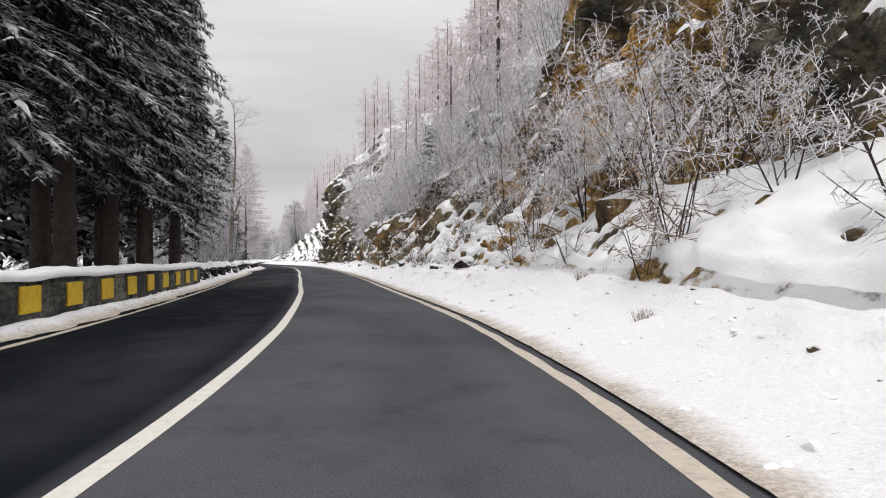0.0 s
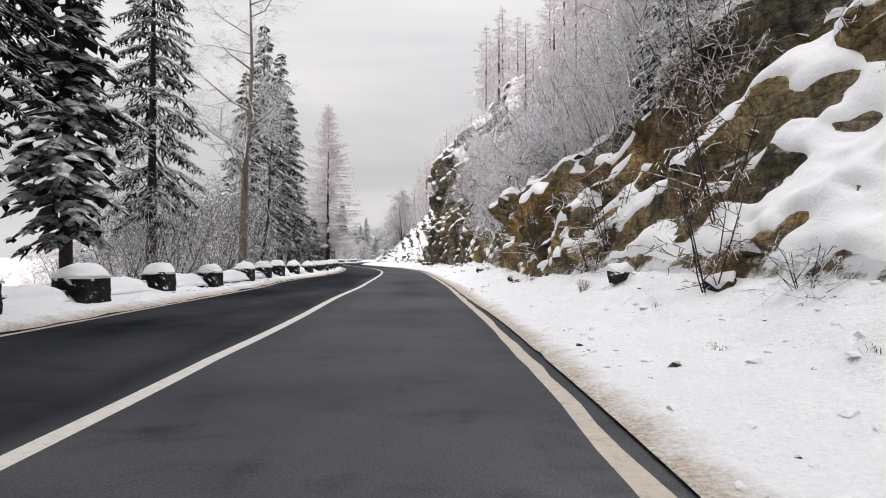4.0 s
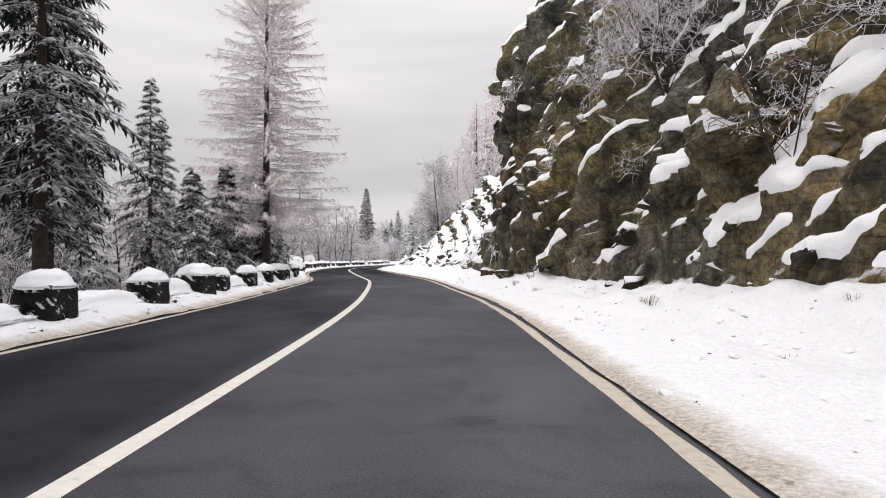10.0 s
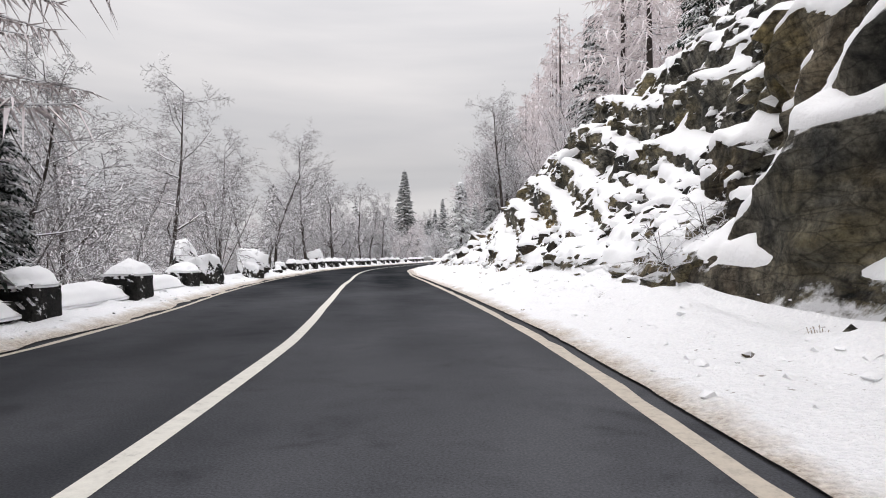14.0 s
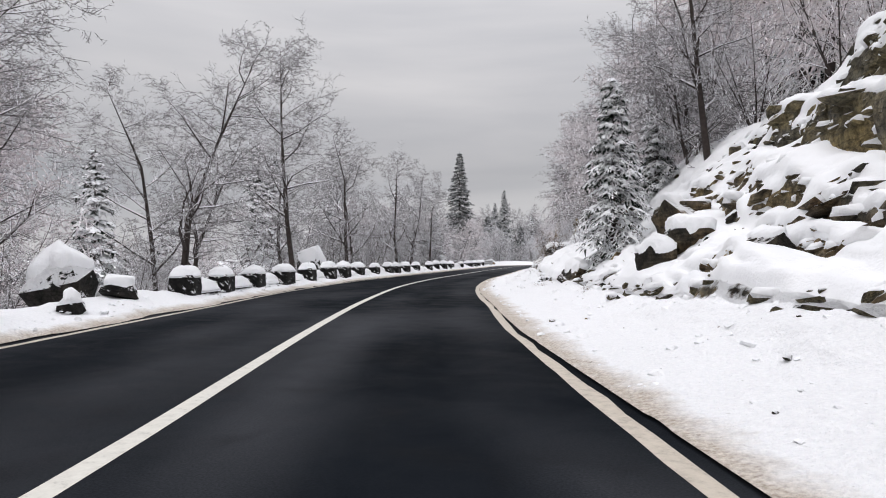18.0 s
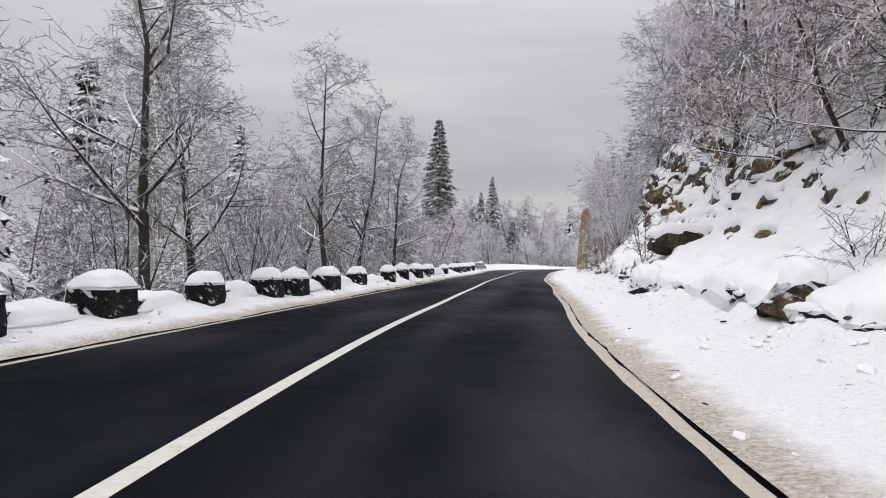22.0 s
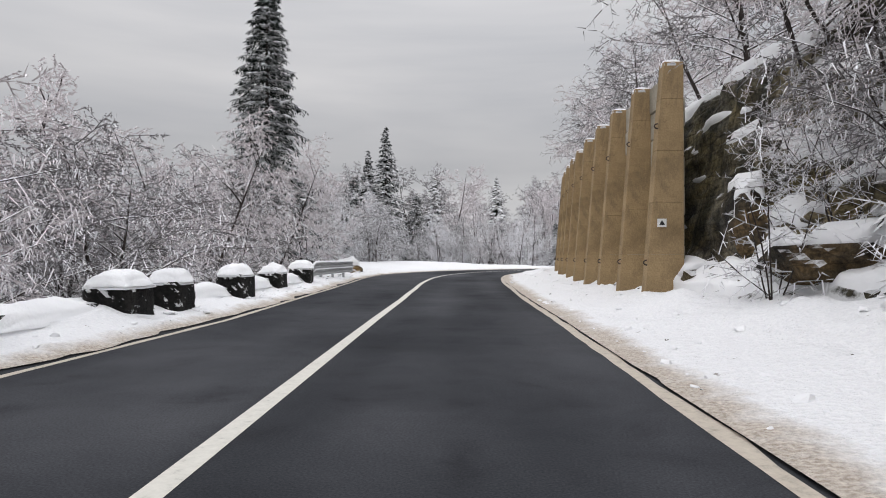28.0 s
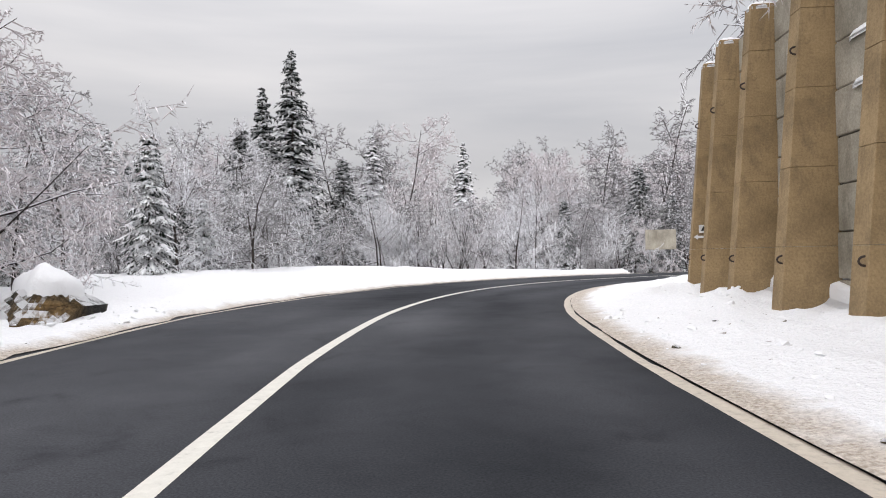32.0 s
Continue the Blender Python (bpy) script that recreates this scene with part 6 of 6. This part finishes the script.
bt = buttress()
for i, s in enumerate(BUTTRESS):
    plant(bt, i == 0, s, WALL_D, 0, 1, 0, 0.0)
panel_wall = new("wall_retaining")
panel_wall.matrix_basis = place(226.6, WALL_D, 0, 0.0)
inv = panel_wall.matrix_basis.inverted()
for i, (a, b) in enumerate(zip(BUTTRESS, BUTTRESS[1:])):
    rb = np.random.default_rng(900 + i)
    z = 0.0
    for k in range(8):
        h = 0.735
        x0, y0 = at(a + 0.22, WALL_D + 0.1 + rb.normal(0, 0.012))
        x1, y1 = at(b - 0.22, WALL_D + 0.1 + rb.normal(0, 0.012))
        p0, p1 = Vector((float(x0), float(y0), 0)), Vector((float(x1), float(y1), 0))
        w = p1 - p0
        L = w.length
        nrm = Vector((w.y, -w.x, 0)).normalized()
        v, f = bevelled(prism([(0, 0.012), (0.22, 0.012), (0.22, h - 0.012), (0, h - 0.012)], 0, L), 0.015)
        m = inv @ Matrix(((nrm.x, w.x / L, 0, p0.x), (nrm.y, w.y / L, 0, p0.y), (0, 0, 1, z), (0, 0, 0, 1)))
        part("panel", ([m @ Vector(q) for q in v], f), PANEL, panel_wall)
        if rb.random() < 0.3:
            vv, ff = snow_cap(rb, 0.08, L * rb.uniform(0.3, 0.9), 0.035, 9, 0.5)
            part("snow", ([m @ Vector((q[0] - 0.02, q[1] + L / 2, q[2] + 0.01)) for q in vv], ff), SNOW, panel_wall, "line of snow in the joint", True)
        z += h
tagged(panel_wall, "retaining wall of grey concrete panels between buttresses", "retaining wall", kind="structure")


def wall_paint(name, s, z, strokes, mat, label, size=0.05, d=None):
    """Strokes of paint (u along the wall, v up) on the wall's face, 4 mm proud."""
    seg = []
    for line in strokes:
        for (u0, v0), (u1, v1) in zip(line, line[1:]):
            seg.append((0, -u0, v0, 0, -u1, v1))
    pieces = []
    for x, a, b, _, c, e in seg:
        w = np.array([c - a, e - b])
        n = np.array([-w[1], w[0]]) / (np.linalg.norm(w) + 1e-9) * size / 2
        w = w / (np.linalg.norm(w) + 1e-9) * size * 0.3
        v = [(x, a - w[0] + n[0], b - w[1] + n[1]), (x, a - w[0] - n[0], b - w[1] - n[1]), (x, c + w[0] - n[0], e + w[1] - n[1]), (x, c + w[0] + n[0], e + w[1] + n[1])]
        pieces.append((v, [(0, 1, 2, 3)]))
    ob = mesh_object(name, *join(pieces), mat)
    ob.matrix_basis = place(s, (WALL_D + 0.065) if d is None else d, 0, z)
    return tagged(ob, label, "paint mark")


def scrawl(rng, n, w, h):
    """Plain upright bars that stand for letters nobody can read."""
    out = []
    for i in range(n):
        x = w * (i + 0.5) / n
        top = h * rng.uniform(0.8, 1.0)
        out.append([(x, 0), (x + 0.02, top)])
    return out


gr = np.random.default_rng(77)
wall_paint("paint_mark", 221.2, 2.7, scrawl(gr, 4, 1.5, 0.34), PAINT_BLUE, "blue sprayed scrawl on a concrete panel", 0.07)
wall_paint("paint_mark", 221.2, 2.1, scrawl(gr, 3, 1.4, 0.5), PAINT_BLUE, "blue sprayed scrawl on a concrete panel", 0.09)
wall_paint("paint_mark", 221.2, 1.45, scrawl(gr, 2, 0.8, 0.5), PAINT_BLUE, "blue sprayed scrawl on a concrete panel", 0.09)
wall_paint("paint_mark", 217.60, 2.3, scrawl(gr, 4, 1.5, 0.4), PAINT_BLUE, "faded blue scrawl on a concrete panel", 0.06)
wall_paint("paint_mark", 229.20, 2.4, scrawl(gr, 7, 1.3, 0.2), PAINT_BLACK, "thin black scrawl on a concrete panel", 0.02)
wall_paint("paint_mark", 229.10, 2.05, scrawl(gr, 5, 0.9, 0.18), PAINT_BLACK, "thin black scrawl on a concrete panel", 0.02)
wall_paint("paint_mark", 229.20, 1.3, [[(0.2, 0.3), (0.75, 0.3)], [(0.2, 0.1), (0.75, 0.1)], [(0.2, -0.3), (0.5, -0.3)]], PAINT_ORANGE, "orange painted patches on a concrete panel", 0.24)
wall_paint("paint_mark", 234.10, 2.6, scrawl(gr, 4, 0.9, 0.4), PAINT_BLACK, "black scrawl on a concrete panel", 0.03)


def survey_mark(s, z, arrow):
    root = new("trail_sign")
    m = place(s - 0.29, WALL_D - 0.4, 0, z)
    root.matrix_basis = m
    plate = bevelled(prism([(-0.11, -0.1), (0.11, -0.1), (0.11, 0.1), (-0.11, 0.1)], 0, 0.012), 0.004)
    part("plate", plate, SIGN_WHITE, root)
    part("triangle", ([(-0.07, -0.004, -0.05), (0.07, -0.004, -0.05), (0, -0.004, 0.07)], [(0, 1, 2)]), PAINT_BLACK, root, "dark triangle")
    if arrow:
        part("arrow", bevelled(prism([(-0.24, -0.2), (-0.14, -0.26), (-0.14, -0.23), (0.18, -0.23), (0.18, -0.17), (-0.14, -0.17), (-0.14, -0.14)], 0, 0.012), 0.003), SIGN_WHITE, root, "white arrow plate")
    return tagged(root, "small white marker plate with a dark triangle", "sign")


survey_mark(213.7, 2.0, False)
survey_mark(244.4, 1.75, True)


# ---- guard rail ----
def guard_rail(s0, s1, d):
    root = new("guard_rail")
    root.matrix_basis = place((s0 + s1) / 2, d, 0, 0.0)
    inv = root.matrix_basis.inverted()
    s = np.arange(s0, s1, 0.3)
    prof = [(0, 0.155), (-0.05, 0.12), (-0.05, 0.06), (0, 0.02), (0, -0.02), (-0.05, -0.06), (-0.05, -0.12), (0, -0.155), (0.012, -0.15), (0.012, 0.15)]
    for h in (0.72, 0.42):
        rows = []
        drop = np.clip((s - s0) / 1.8, 0, 1)
        for px, pz in prof:
            x, y = at(s, d + px * -1)
            rows.append(np.stack([x, y, 0.1 + (h + 0.0) * (0.18 + 0.82 * drop) + pz * 0.8], 1))
        v = np.stack(rows, 1).reshape(-1, 3)
        part("rail", ([inv @ Vector(q) for q in v], grid_faces(len(s), len(prof))), STEEL, root)
        rows = []
        for px, pz in ((-0.06, 0.12), (-0.04, 0.17), (0.0, 0.19), (0.05, 0.16), (0.06, 0.12)):
            x, y = at(s, d + px)
            rows.append(np.stack([x, y, 0.1 + h * (0.18 + 0.82 * drop) + pz + 0.01 * smooth_noise(s * 2, s * 0 + h, 3)], 1))
        v = np.stack(rows, 1).reshape(-1, 3)
        part("snow", ([inv @ Vector(q) for q in v], grid_faces(len(s), 5)), SNOW, root, "snow along the rail", True)
    for k in np.arange(s0 + 1.0, s1, 2.0):
        x, y = at(k, d - 0.1)
        c = inv @ Vector((float(x), float(y), 0))
        v, f = box(0.1, 0.14, 0.9, 0, None, 0, 1)
        part("post", (v + np.array([c.x, c.y, -0.05]), f), STEEL, root)
    return tagged(root, "galvanised double guard rail topped with snow", "guard rail")


guard_rail(223.2, 231.8, -6.1)


# ---- small things along the verge ----
def log(s, d, length, r, turn, label, tilt=4.0):
    root = new("log")
    rng = np.random.default_rng(int(s * 7))
    seg = [(0, -length / 2 + length * i / 5, 0.02 * rng.normal(), 0, -length / 2 + length * (i + 1) / 5, 0.0, r * rng.uniform(0.9, 1.05), r * rng.uniform(0.85, 1)) for i in range(5)]
    part("bark", tubes(np.array(seg), 8), BARK, root)
    t = np.linspace(0, 2 * math.pi, 9)[:-1]
    part("cut_end", ([(r * 0.97 * math.cos(a), length / 2 - 0.005, r * 0.97 * math.sin(a)) for a in t], [tuple(range(8))]), WOOD_CUT, root, "pale sawn end")
    vv, ff = snow_cap(rng, r * 1.7, length * 0.8, r * 0.8, 9)
    part("snow", (vv + [0, -length * 0.06, r * 0.75], ff), SNOW, root, "snow on the log", True)
    root.matrix_basis = place(s, d, turn, None, r * 0.7) @ pose(0, 0, 0, tilt, 0, 0)
    return tagged(root, label, "log")


log(51.6, 3.75, 0.75, 0.11, 35, "short sawn log lying on the snowy verge", 12)
log(29.9, 4.0, 1.0, 0.1, 80, "snow-covered log lying at the foot of the slope")
log(181.0, 4.6, 0.9, 0.08, 75, "dark fallen log on the snow slope")
log(180.2, 4.3, 0.45, 0.07, 60, "short dark piece of wood in the snow")


def grass_tuft(seed, n=40, h=0.4, label="dry grass tuft poking through the snow"):
    rng = np.random.default_rng(seed)
    seg = []
    for i in range(n):
        a, l = rng.uniform(0, 6.28), h * rng.uniform(0.5, 1.2)
        b = np.array([math.cos(a), math.sin(a), 0]) * rng.uniform(0, 0.12)
        o = np.array([math.cos(a), math.sin(a), 0]) * l * rng.uniform(0.2, 0.7)
        m = b + o * 0.45 + [0, 0, l * 0.75]
        e = b + o * 1.3 + [0, 0, l * rng.uniform(0.4, 0.95)]
        seg.append((*b, *m, 0.006, 0.005)), seg.append((*m, *e, 0.005, 0.003))
    root = new("grass_tuft")
    tagged(part("grass", tubes(np.array(seg), 3), BRUSH, root), kind="stuff")
    return tagged(root, label, "grass tuft", "grass tufts on the verge")


tufts = [grass_tuft(401 + i, 34 + 10 * i, 0.35 + 0.1 * i) for i in range(3)]
spots = []
for i in range(64):
    s = float(RNG.uniform(6, 226))
    spots.append((s, float(r_line(np.array([s]))[0]) + float(RNG.uniform(1.7, 3.6)), float(RNG.uniform(0.35, 0.8))))
grove(tufts, spots, RNG)
brush = [broadleaf("brushwood", 411 + i, 1.1 + 0.3 * i, 0.9, "frosted brushwood hanging over the snow", BRUSH if i == 2 else TWIG, kids=(5, 5, 3), stems=5, low=0.1, trunk_r=0.012, twig_r=0.009, arch=0.6, category="shrub") for i in range(3)]
spots = []
for i in range(70):
    s = float(RNG.uniform(6, 112) if i < 52 else RNG.uniform(140, 210))
    spots.append((s, float(HILL(s)[0]) + float(RNG.uniform(-0.4, 2.6)), float(RNG.uniform(0.7, 1.5))))
grove(brush, spots, RNG)


def dead_stem(s, d, h):
    root = new("dry_stem")
    seg = [(0, 0, 0, 0.03, 0.02, h * 0.5, 0.008, 0.007), (0.03, 0.02, h * 0.5, 0.02, 0.06, h, 0.007, 0.004), (0.02, 0.06, h, 0.06, 0.1, h + 0.05, 0.012, 0.004)]
    part("stem", tubes(np.array(seg), 4), BRUSH, root)
    root.matrix_basis = place(s, d)
    return tagged(root, "thin dry plant stem standing in the snow", "dry stem")


for s, d, k in ((243, -17, 0.9), (246, -19, 0.7), (249, -18, 1.0), (252, -22, 0.8), (268, -15, 0.8), (274, -13, 0.7), (279, -14, 0.9)):
    x, y = at(s, d)
    stand(small[int(s) % 2], 1, float(x), float(y), -0.3, k)
for s, d, h in ((50.3, 3.9, 0.9), (64, 4.4, 0.35), (189.0, 4.2, 0.5), (177, 4.3, 0.25)):
    dead_stem(s, d, h)


# ---- far sign ----
sign = new("road_sign")
part("board", bevelled(prism([(-1.0, 1.0), (1.0, 1.0), (1.0, 2.3), (-1.0, 2.3)], 0, 0.05), 0.02), PANEL, sign, "blank grey back of the board")
for x in (-0.7, 0.7):
    v, f = box(0.08, 0.08, 2.2, 0, None, 0, 1)
    part("post", (v + np.array([x, 0.08, 0]), f), STEEL, sign)
sign.matrix_basis = pose(-49.5, 262.5, 0.3, 0, 0, 5)
tagged(sign, "grey rectangular road sign seen from behind", "sign")
